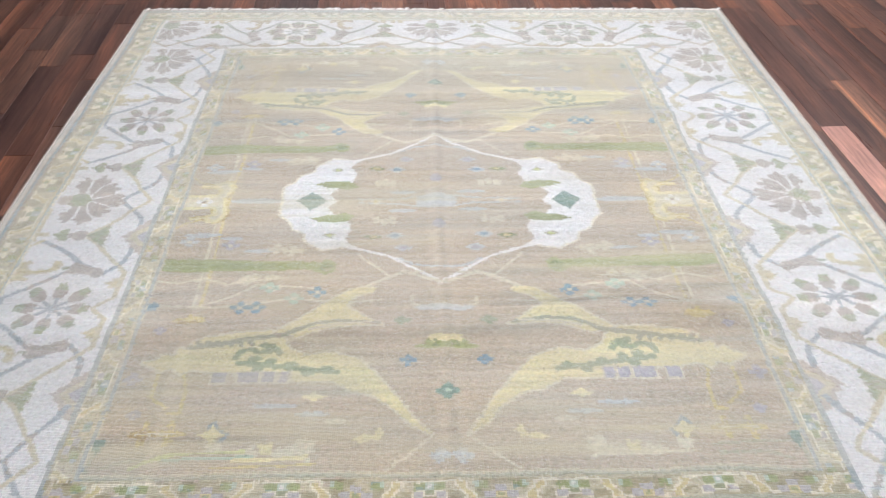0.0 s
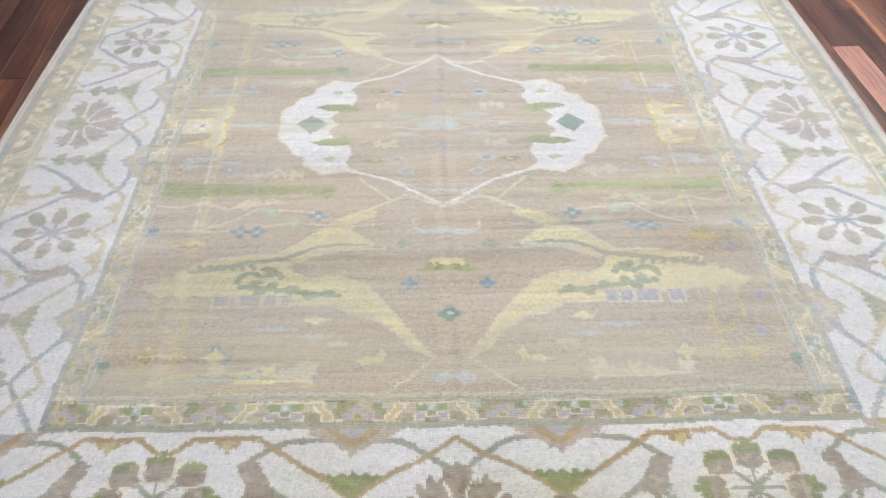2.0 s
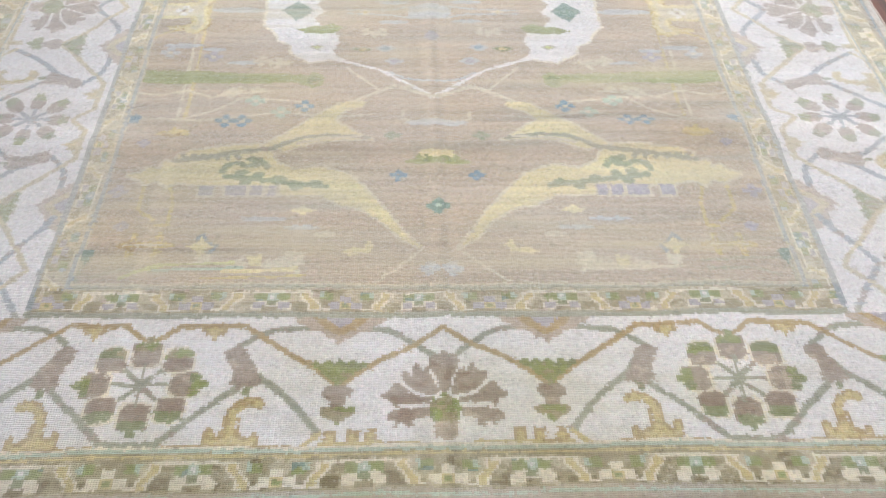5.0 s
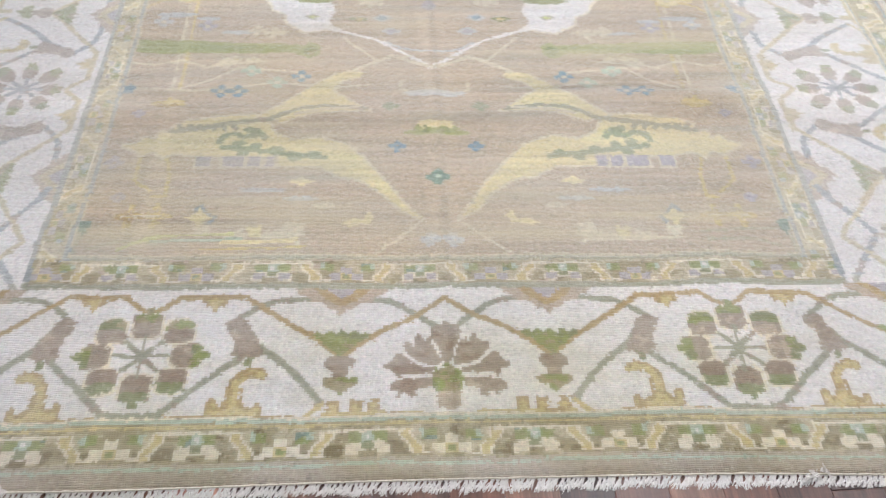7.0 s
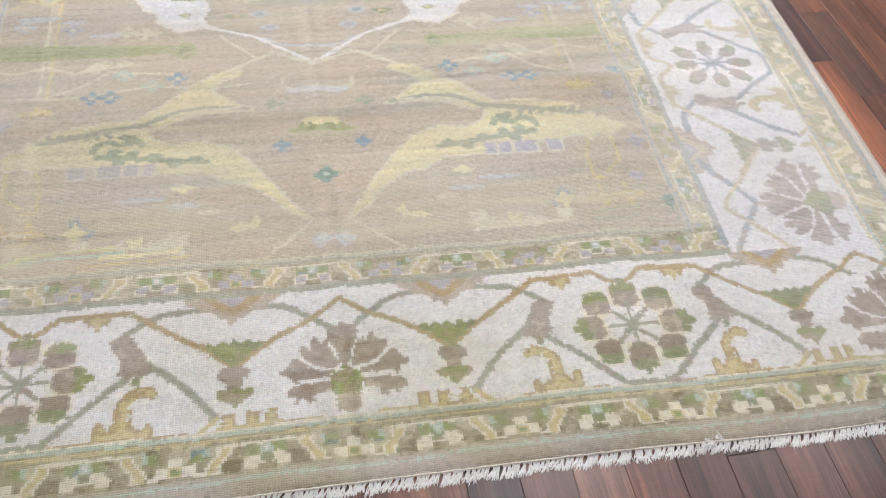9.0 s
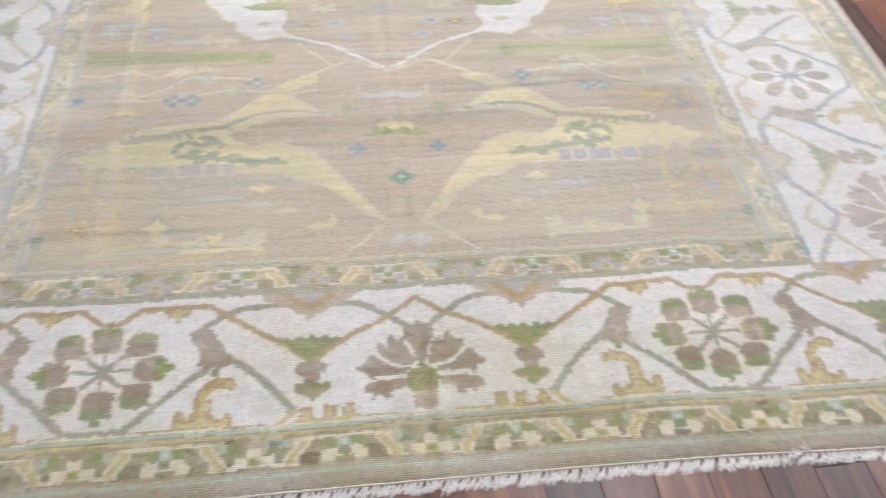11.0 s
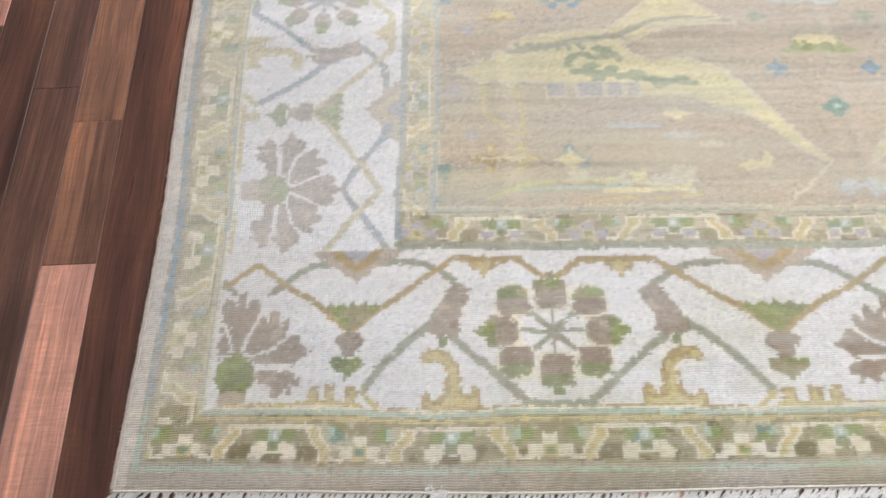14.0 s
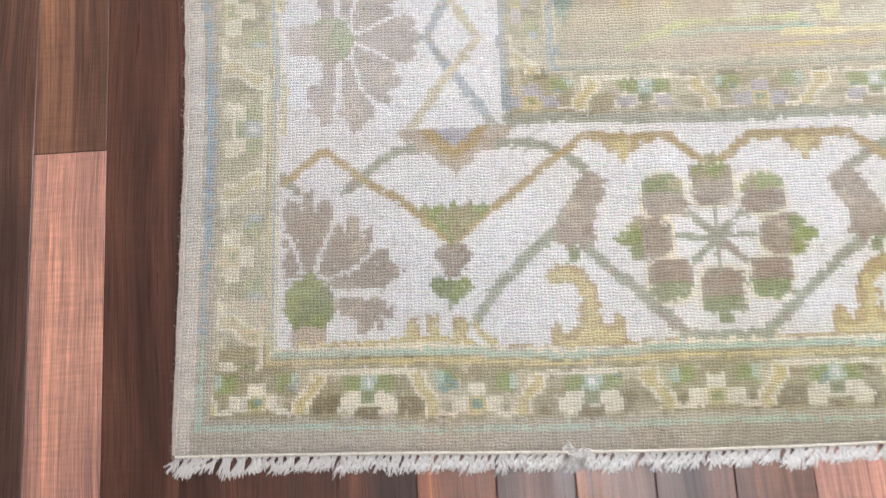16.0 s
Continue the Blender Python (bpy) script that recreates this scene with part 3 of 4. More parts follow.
def guard(s, q, pitch, phase, dark, block="cream"):
    """Dyes of a guard border: s along it, q from 0 to 1 across. Stepped crosses and pairs of curls take turns."""
    d = np.full(s.shape, IDX["guard"])
    t = (s - phase + pitch / 2) % pitch - pitch / 2       # from the middle of a cross
    a = np.abs(t)
    m = np.abs(a - pitch / 2)
    p = q - 0.5
    d[m < .065] = IDX["olive"]
    # small flower between two pairs of curls
    d[(np.abs(m - .047) < .015) & (p > -.40) & (p < -.05)] = IDX["green"]
    d[(np.abs(m - .060) < .006) & (p > -.40) & (p < -.12)] = IDX["aqua"]
    d[(m < .0145) & (p > -.22) & (p < .06)] = IDX[block]
    d[(m > .014) & (m < .040) & (p > .06) & (p < .36)] = IDX[block]
    d[(m < .014) & (p > .06) & (p < .38)] = IDX["gold"]
    d[(m < .008) & (p > .12) & (p < .28)] = IDX["green"]
    d[(np.abs(m - .054) < .010) & (p > .20)] = IDX[dark]
    # curl with its foot turned outwards
    bow = np.clip((p + .25) / .5, 0, 1)
    cx = a - .080 - .024 * bow * bow * (3 - 2 * bow)
    d[(cx < 0) & (a > .040) & (p > -.32)] = IDX["guard" if block != "cream" else "olive"]
    d[(cx < 0) & (a > .046) & (p > .04) & (p < .42)] = IDX[dark]
    d[(p > .33) & (p < .43) & (a > .095) & (a < .142)] = IDX["cream"]
    d[(np.abs(cx) < .0155) & (np.abs(p) < .43)] = IDX["cream"]
    d[(np.abs(cx) < .0090) & (np.abs(p) < .40)] = IDX["gold"]
    d[(a < .084) & (p < -.35) & (p > -.45)] = IDX["cream"]
    # stepped cross under the cream line
    d[(a < .040) & (p > -.35) & (p < -.02)] = IDX["green"]
    d[(a < .036) & (p >= -.02) & (p < .38)] = IDX["cream"]
    d[(a < .046) & (p >= .10) & (p < .38)] = IDX["cream"]
    if block != "cream":
        d[(a > .018) & (a < .042) & (p >= .06) & (p < .32)] = IDX[block]
    d[(a < .0125) & (p > -.35) & (p < -.02)] = IDX["aqua"]
    d[(a < .004) & (p > -.26) & (p < -.12)] = IDX["white"]
    d[(a < .0125) & (p >= -.02) & (p < .20)] = IDX["sage"]
    d[(a < .018) & (p > .26)] = IDX[dark]
    d[np.abs(p) > .46] = IDX["olive"]
    return d


# ---- knot by knot ----
rng = np.random.default_rng(4)


def smooth_noise(shape, cell, seed):
    """Random values on a coarse grid, blended to the full one."""
    g = np.random.default_rng(seed)
    cell = (cell[0] * .005 / KNOT_H, cell[1] * .005 / KNOT_W)
    ny, nx = int(shape[0] / cell[0]) + 3, int(shape[1] / cell[1]) + 3
    c = g.uniform(-1, 1, (ny, nx))
    y, x = np.arange(shape[0]) / cell[0], np.arange(shape[1]) / cell[1]
    iy, ix = y.astype(int), x.astype(int)
    fy, fx = (y - iy)[:, None], (x - ix)[None, :]
    fy, fx = fy * fy * (3 - 2 * fy), fx * fx * (3 - 2 * fx)
    return ((c[iy][:, ix] * (1 - fx) + c[iy][:, ix + 1] * fx) * (1 - fy) + (c[iy + 1][:, ix] * (1 - fx) + c[iy + 1][:, ix + 1] * fx) * fy)


NU, NV = int(round(2 * HW / KNOT_W)), int(round(2 * HL / KNOT_H))
U, V = np.meshgrid((np.arange(NU) + 0.5) * 2 * HW / NU - HW, (np.arange(NV) + 0.5) * 2 * HL / NV - HL)
SH = U.shape
JU = U + 0.006 * smooth_noise(SH, (40, 40), 1) + 0.0016 * smooth_noise(SH, (2, 3), 2)
JV = V + 0.006 * smooth_noise(SH, (40, 40), 3) + 0.0016 * smooth_noise(SH, (3, 2), 5)
AU, AV = np.abs(JU), np.abs(JV)
dye = np.full(SH, IDX["edge"])
zone = np.full(SH, PID["edge_band"])


def take(cloth, mask, s, q):
    i = np.clip((q[mask] / FINE).astype(int), 0, cloth.ny - 1)
    j = np.clip((s[mask] / FINE).astype(int), 0, cloth.nx - 1)
    dye[mask], zone[mask] = cloth.dye[i, j], cloth.zone[i, j]


def frame_band(u_in, v_in, u_out, v_out):
    """A rectangular ring between two rectangles."""
    return (AU < u_out) & (AV < v_out) & ~((AU < u_in) & (AV < v_in))


def ring(u_in, v_in, u_out, v_out, name, z):
    m = frame_band(u_in, v_in, u_out, v_out)
    dye[m], zone[m] = IDX[name], PID[z]


ring(1.488, 1.714, 1.496, 1.721, "aqua", "edge_band")
# outer guard
m = frame_band(1.395, 1.633, 1.478, 1.705)
ends = m & (AV >= 1.633)
sides = m & ~ends
dye[ends] = guard(JU[ends], (AV[ends] - 1.633) / .072, .352, .176, "darkolive")
for here, pitch, phase in ((sides & (U < 0), .400, -.064), (sides & (U >= 0), .370, -.305)):
    dye[here] = guard(JV[here], (AU[here] - 1.395) / .083, pitch, phase, "olive")
zone[m] = PID["outer_guard_border"]
ring(1.377, 1.603, 1.395, 1.633, "olive", "outer_guard_border")
ring(1.377, 1.603, 1.383, 1.609, "cream", "outer_guard_border")
ring(1.383, 1.609, 1.393, 1.618, "aqua", "outer_guard_border")
ring(1.390, 1.622, 1.395, 1.629, "gold", "outer_guard_border")
# main border
m_side = (AU >= Q0S) & (AU < 1.377) & (AV < Q0E)
# the side borders lie a little towards the far end
take(side, m_side, np.abs(JV - .02) * .963, AU - Q0S)
m_end = (AV >= Q0E) & (AV < 1.603) & (AU < 1.377)
take(end, m_end, AU, AV - Q0E)
# inner guard
ring(.981, 1.254, Q0S, Q0E, "greyvine", "inner_guard_border")
m = frame_band(.924, 1.190, .981, 1.254)
ends = m & (AV >= 1.190)
sides = m & ~ends
dye[ends] = guard(JU[ends], (AV[ends] - 1.190) / .064, .355, -.06, "olive", "lilac")
for here, pitch, phase in ((sides & (U < 0), .400, -.064), (sides & (U >= 0), .370, -.305)):
    dye[here] = guard(JV[here], (AU[here] - .924) / .057, pitch, phase, "olive", "lilac")
zone[m] = PID["inner_guard_border"]
ring(.902, 1.166, .924, 1.190, "guard", "inner_guard_border")
ring(.906, 1.173, .917, 1.184, "greyvine", "inner_guard_border")
take(field, (AU < .902) & (AV < 1.166), AU, AV)

# guards are woven from many odd lots
lots = smooth_noise(SH, (7, 9), 41) + .5 * smooth_noise(SH, (2, 3), 42)
in_guard = (zone == PID["outer_guard_border"]) | (zone == PID["inner_guard_border"])
for base_dye, lim, other in (("guard", .6, "olive"), ("guard", -.65, "rose"), ("olive", .5, "guard"), ("olive", -.7, "darkolive"), ("green", .55, "teal"), ("cream", .95, "rose"), ("darkolive", .25, "olive")):
    sel = in_guard & (dye == IDX[base_dye]) & ((lots > lim) if lim > 0 else (lots < lim))
    dye[sel] = IDX[other]
for base_dye, lim, other in (("green", .35, "sage"), ("green", -.5, "olive"), ("taupe", .7, "rose"), ("taupe", -.6, "dusk"), ("gold", -.55, "ochre"), ("sage", -.6, "olive"), ("greyvine", .6, "taupe")):
    sel = (zone != PID["field"]) & ~in_guard & (dye == IDX[base_dye]) & ((lots > lim) if lim > 0 else (lots < lim))
    dye[sel] = IDX[other]
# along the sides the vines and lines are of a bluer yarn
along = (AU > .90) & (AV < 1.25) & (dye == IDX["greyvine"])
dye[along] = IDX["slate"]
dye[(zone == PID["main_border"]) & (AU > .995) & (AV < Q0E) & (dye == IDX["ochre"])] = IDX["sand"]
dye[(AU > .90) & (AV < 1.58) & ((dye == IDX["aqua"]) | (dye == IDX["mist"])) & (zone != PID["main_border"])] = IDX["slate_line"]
# single knots stray over the edge of a motif
ii, jj = np.indices(SH)
stray = rng.random(SH) < np.where(in_guard, .04, .10)
si = np.clip(ii + np.where(stray, rng.integers(-1, 2, SH), 0), 0, NV - 1)
sj = np.clip(jj + np.where(stray, rng.integers(-1, 2, SH), 0), 0, NU - 1)
dye = dye[si, sj]
for (u0, v0), (u1, v1), w, yarn in (((-.80, -1.150), (-.70, -1.108), .012, "lime"), ((-.71, -1.108), (-.52, -1.100), .011, "lime"), ((-.72, -1.124), (-.50, -1.116), .009, "aqua"),
                                    ((.66, -1.100), (.88, -1.092), .009, "mist"), ((-.55, -1.130), (-.36, -1.118), .012, "yellow"), ((-.60, -1.150), (-.34, -1.142), .008, "gold"),
                                    ((.36, -1.125), (.62, -1.118), .009, "pale")):
    k = np.clip((U - u0) / (u1 - u0), -.02, 1.02)
    row = (U > u0) & (U < u1) & (np.abs(V - v0 - (v1 - v0) * k) < w * .5 * (1 + .6 * smooth_noise(SH, (2, 16), 33))) & (zone == PID["field"])
    dye[row] = IDX[yarn]
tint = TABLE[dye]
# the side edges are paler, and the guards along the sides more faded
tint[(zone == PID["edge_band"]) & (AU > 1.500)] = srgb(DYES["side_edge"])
# at the far end both masks mix the pile's sheen into the dyes
pale_side_far = ((zone == PID["outer_guard_border"]) | (zone == PID["inner_guard_border"])) & ((AV < np.where(AU > 1.2, 1.6, 1.18)) | (V > 1.1))
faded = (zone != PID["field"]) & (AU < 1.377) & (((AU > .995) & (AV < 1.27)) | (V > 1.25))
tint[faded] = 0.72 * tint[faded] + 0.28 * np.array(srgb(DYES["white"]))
tint[pale_side_far] = 0.64 * tint[pale_side_far] + 0.36 * np.array(srgb("ddd4bd"))
worn_guard = in_guard & (AV < 1.26) & ~pale_side_far
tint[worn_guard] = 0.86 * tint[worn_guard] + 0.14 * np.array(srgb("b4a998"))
# dye lots that change from row to row, rubbed patches, single uneven knots
rows = np.random.default_rng(8).normal(0, 1, NV)
rows = 0.5 * rows + np.convolve(rows, np.ones(7) / 7, "same") * 1.6
streak = 0.6 * smooth_noise(SH, (2, 60), 14) + 0.5 * smooth_noise(SH, (6, 110), 15) + 0.5 * smooth_noise(SH, (14, 150), 10)
clean = np.where(dye == IDX["white"], .45, 1.0)
lot = 1 + clean * (0.016 * rows[:, None] * (0.6 + 0.6 * smooth_noise(SH, (25, 120), 9)) + np.where((AU < .902) & (AV < 1.166), .165, .105) * streak) + 0.05 * smooth_noise(SH, (60, 60), 11)
lot += (0.05 * smooth_noise(SH, (110, 130), 61) + 0.055 * smooth_noise(SH, (20, 46), 62) + 0.03 * smooth_noise(SH, (8, 60), 63)) * clean
tint = tint * (lot + np.where((AU < .902) & (AV < 1.166), .07, .06) * rng.normal(0, 1, SH))[..., None] * (1 + 0.02 * rng.normal(0, 1, (*SH, 3)))
hue = (0.6 * smooth_noise(SH, (30, 45), 71) + 0.5 * smooth_noise(SH, (9, 40), 72)) * clean
tint = tint * np.stack([1 + .035 * hue, np.ones(SH), 1 - .05 * hue], -1)
fleck = rng.random(SH) < .05 * np.clip(1 + 1.5 * smooth_noise(SH, (14, 40), 81), 0, 3) * clean
tint[fleck] = .7 * tint[fleck] + .3 * np.array(srgb("ddd5c6"))
dark_fleck = rng.random(SH) < .045 * np.clip(1 + 1.5 * smooth_noise(SH, (10, 30), 82), 0, 3) * clean
tint[dark_fleck] *= .78
inner = ((AU < .902) & (AV < 1.166))[..., None]
# greenish and buff yarn that runs through rows of the ground
buff = np.clip(0.5 * smooth_noise(SH, (3, 50), 16) + 0.6 * smooth_noise(SH, (16, 70), 17) + 0.35 * smooth_noise(SH, (70, 200), 18) - 0.1, 0, 1)[..., None]
cool = np.clip(0.5 * smooth_noise(SH, (3, 60), 19) + 0.6 * smooth_noise(SH, (12, 80), 20) - 0.25, 0, 1)[..., None]
tint = np.where(inner, tint * (1 - .68 * buff) + .68 * buff * np.array(srgb("ccc2a4")), tint)
tint = np.where(inner, tint * (1 - .40 * cool) + .40 * cool * np.array(srgb("b4b8ae")), tint)
rub = (0.16 + 0.24 * smooth_noise(SH, (12, 40), 12) + 0.20 * smooth_noise(SH, (2, 7), 13))[..., None]
ground = np.array(srgb("c8bfb4"))
rub = np.clip(rub, 0, .6)
tint = tint * (1 - .5 * rub) + ground * .5 * rub
yellowed = np.clip(.35 + .9 * smooth_noise(SH, (26, 40), 91) + .4 * smooth_noise(SH, (5, 14), 92), 0, 1) * np.clip((-V - 1.25) / .2, 0, 1) * np.exp(-(U / .9) ** 4)
tint = tint * (1 - np.array([.13, .14, .24]) * yellowed[..., None])
# motifs of the ground rubbed thin in streaks; pile sheen painted over the far end
thinned = np.clip(.30 * (.6 * smooth_noise(SH, (4, 26), 93) + .7 * smooth_noise(SH, (18, 34), 94) + .35), 0, .45) * (zone == PID["arabesque_leaf"])
far_sheen = .26 * np.clip((V - .45) / .6, 0, 1) * inner[..., 0]
tint = tint * (1 - thinned[..., None]) + thinned[..., None] * np.array(srgb(DYES["field"]))
tint = tint * (1 - far_sheen[..., None]) + far_sheen[..., None] * np.array(srgb("c9c4ae"))
# crease wear, plus shade and highlights of the folds painted into the dye
fold_shade_wear = np.zeros(SH)
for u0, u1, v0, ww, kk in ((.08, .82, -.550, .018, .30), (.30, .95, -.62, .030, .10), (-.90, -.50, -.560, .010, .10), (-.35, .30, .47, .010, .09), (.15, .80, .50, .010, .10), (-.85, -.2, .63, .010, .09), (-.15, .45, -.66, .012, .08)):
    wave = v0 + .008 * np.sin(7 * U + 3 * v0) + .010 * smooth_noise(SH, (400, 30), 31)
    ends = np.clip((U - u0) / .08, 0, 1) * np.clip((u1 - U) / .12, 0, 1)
    fold_shade_wear -= kk * ends * np.exp(-((V - wave) / (ww * (1 + .5 * smooth_noise(SH, (3, 20), 32)))) ** 2) * (.75 + .5 * smooth_noise(SH, (4, 24), 34)) * (AU < .902)
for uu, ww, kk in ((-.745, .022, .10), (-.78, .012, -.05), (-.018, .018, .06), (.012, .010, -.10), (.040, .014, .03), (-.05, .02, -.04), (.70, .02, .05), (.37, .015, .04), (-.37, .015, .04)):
    fold_shade_wear += kk * np.exp(-((U - uu - .01 * smooth_noise(SH, (80, 500), 51)) / ww) ** 2) * (0.7 + 0.5 * smooth_noise(SH, (30, 400), 52))
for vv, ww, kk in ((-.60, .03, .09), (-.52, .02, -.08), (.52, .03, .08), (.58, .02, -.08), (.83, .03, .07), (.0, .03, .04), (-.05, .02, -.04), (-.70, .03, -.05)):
    fold_shade_wear += kk * np.exp(-((V - vv - .015 * smooth_noise(SH, (500, 60), 53)) / ww) ** 2) * (0.7 + 0.6 * smooth_noise(SH, (400, 40), 54))
tint = tint * (1 + 1.25 * fold_shade_wear)[..., None]
# wool of neighbouring knots mingles
pad = np.pad(tint, ((1, 1), (1, 1), (0, 0)), "edge")
tint = 0.68 * tint + 0.08 * (pad[:-2, 1:-1] + pad[2:, 1:-1] + pad[1:-1, :-2] + pad[1:-1, 2:])
tint = np.clip(tint, 0.02, 0.86)

# which quarter or half a motif belongs to, so that each stands alone
qx, qy = (JU > 0).astype(int), (JV > 0).astype(int)
on_end = (AV > Q0E).astype(int)
piece = zone * 1000
for nm in ("rosette", "arabesque_leaf", "bar_motif", "corner_palmette"):
    mk = zone == PID[nm]
    piece[mk] += (1 + qx * 2 + qy + 4 * on_end)[mk]
mk = zone == PID["calyx"]
piece[mk] += (1 + qx * 2 + qy + 4 * on_end + 8 * np.where(on_end == 1, AU > .6, AV > .55))[mk]
mk = zone == PID["palmette"]
place_no = np.where(on_end == 1, 1 + qy, 3 + qx * 3 + np.where(AV < .5, 0, 1 + qy))
piece[mk] += place_no[mk]
for nm in ("medallion_lobe", "medallion_diamond"):
    mk = zone == PID[nm]
    piece[mk] += (1 + qx)[mk]
mk = zone == PID["flower_motif"]
left = set(zip(*(a.tolist() for a in np.nonzero(mk))))
count = 0
while left:
    count += 1
    todo, got = [left.pop()], []
    while todo:
        i, j = todo.pop()
        got.append((i, j))
        for di in range(-3, 4):
            for dj in range(-3, 4):
                if (i + di, j + dj) in left:
                    left.remove((i + di, j + dj))
                    todo.append((i + di, j + dj))
    for i, j in got:
        piece[i, j] += count


# ---- the rug ----
def rise(u, v):
    """Height of the lying rug: the old folds and some slack."""
    h = 0.0035 * np.exp(-((v + .565 + .02 * np.sin(3 * u)) / .035) ** 2) * (0.4 + 0.6 / (1 + np.exp(-6 * u)))
    h += 0.003 * np.exp(-((v + .66) / .05) ** 2) + 0.003 * np.exp(-((v - .58 - .03 * u) / .04) ** 2)
    h += 0.0016 * np.exp(-((v - .80) / .05) ** 2) - 0.0015 * np.exp(-((v - .72) / .05) ** 2)
    h += 0.0022 * np.exp(-(u / .03) ** 2) - 0.0015 * np.exp(-((u - .05) / .03) ** 2) + 0.0014 * np.exp(-((u + .745) / .03) ** 2)
    h += 0.0012 * np.sin(2.1 * u + 1.3 * v) + 0.001 * np.sin(5 * v - u)
    return np.where(h < 0, 1.5, 2.6) * h


def ease(a, lo, hi):
    k = np.clip((a - lo) / (hi - lo), 0, 1)
    return k * k * (3 - 2 * k)


def sheet_place(u, v):
    """Rug coordinates to the room: the weave narrows a little towards the far end and the ends bow."""
    to_far = 1 / (1 + np.exp(-(v - .9) / .18))
    x = u * (1 - .009 * to_far) + .018 * ease(np.abs(u), .9, 1.35) + .026 * ease(-u, .95, 1.5) * ease(-v, .6, 1.3) + .018 * u * np.exp(-(v / .35) ** 2) * ease(-np.abs(u), -.9, -.5) - .010 * np.exp(-(v / .6) ** 2) * ease(-np.abs(u), -.4, 0)
    to_end = np.clip(-v / HL, 0, 1) ** 8
    y = v * np.where(v > 0, 1.008, 1.0) + CY - to_end * (0.009 * np.exp(-((u + .75) / .42) ** 2) + 0.012 * np.exp(-((u - 1.0) / .3) ** 2))
    edge = np.minimum(HW - np.abs(u), HL - np.abs(v))
    z = rise(u, v) * ease(edge, -.02, .30) - 0.004 * np.exp(-np.maximum(edge, 0) / .006)
    return x, y, z


rug = new("rug")
rug.location = (0, 0, 0)
tagged(rug, "large hand-knotted wool rug, ivory border and taupe field, on boards", "rug", kind="thing")
gu, gv = np.meshgrid(np.arange(NU + 1) * 2 * HW / NU - HW, np.arange(NV + 1) * 2 * HL / NV - HL)
gx, gy, gz = sheet_place(gu, gv)
gz = gz + rng.normal(0, 0.00035, gz.shape)
corner = np.stack([gx, gy, gz], -1).reshape(-1, 3).astype(np.float32)
base = (np.arange(NV)[:, None] * (NU + 1) + np.arange(NU)[None, :])
quads = np.stack([base, base + 1, base + NU + 2, base + NU + 1], -1).reshape(-1, 4)
flat_piece, flat_tint = piece.ravel(), tint.reshape(-1, 3)
LABELS = dict(field="taupe wool field with faded pale scrolls", main_border="ivory wool border with trailing vines", inner_guard_border="olive and cream guard stripe",
              outer_guard_border="olive and cream guard stripe with stepped crosses", edge_band="plain grey-beige woven edge", rosette="taupe and green eight-petalled rosette",
              palmette="taupe fan palmette with green base", corner_palmette="taupe fan palmette in the corner", calyx="green calyx with two buds",
              medallion_lobe="ivory scalloped medallion lobe", medallion_diamond="teal green diamond", arabesque_leaf="pale yellow split leaf scroll",
              bar_motif="moss green bar with knobbed ends", flower_motif="small faded flower")
for code in np.unique(flat_piece):
    pick = np.nonzero(flat_piece == code)[0]
    nm = PARTS[code // 1000]
    q = quads[pick]
    used, inv = np.unique(q, return_inverse=True)
    me = bpy.data.meshes.new(nm)
    me.vertices.add(len(used))
    me.vertices.foreach_set("co", corner[used].ravel())
    me.loops.add(q.size)
    me.loops.foreach_set("vertex_index", inv.ravel().astype(np.int32))
    me.polygons.add(len(q))
    me.polygons.foreach_set("loop_start", np.arange(0, q.size, 4, dtype=np.int32))
    col = me.attributes.new("dye", "FLOAT_COLOR", "FACE")
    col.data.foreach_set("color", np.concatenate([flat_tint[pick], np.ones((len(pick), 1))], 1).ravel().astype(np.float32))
    me.materials.append(M_WOOL)
    me.update(calc_edges=True)
    me.validate()
    part(nm, me, rug, LABELS[nm])


def tube(path, radii, sides=4, verts=None, faces=None):
    """A round strand along a path."""
    verts, faces = ([] if verts is None else verts), ([] if faces is None else faces)
    n0 = len(verts)
    for i, p in enumerate(path):
        a, b = path[max(i - 1, 0)], path[min(i + 1, len(path) - 1)]
        d = (Vector(b) - Vector(a)).normalized()
        s = d.cross(Vector((0, 0, 1)))
        s = s.normalized() if s.length > 1e-4 else Vector((1, 0, 0))
        t = s.cross(d)
        for k in range(sides):
            w = 2 * math.pi * k / sides
            verts.append(tuple(Vector(p) + radii[i] * (math.cos(w) * s + math.sin(w) * t)))
    for i in range(len(path) - 1):
        for k in range(sides):
            a, b = n0 + i * sides + k, n0 + i * sides + (k + 1) % sides
            faces.append((a, b, b + sides, a + sides))
    faces.append(tuple(n0 + k for k in reversed(range(sides))))
    faces.append(tuple(n0 + (len(path) - 1) * sides + k for k in range(sides)))
    return verts, faces


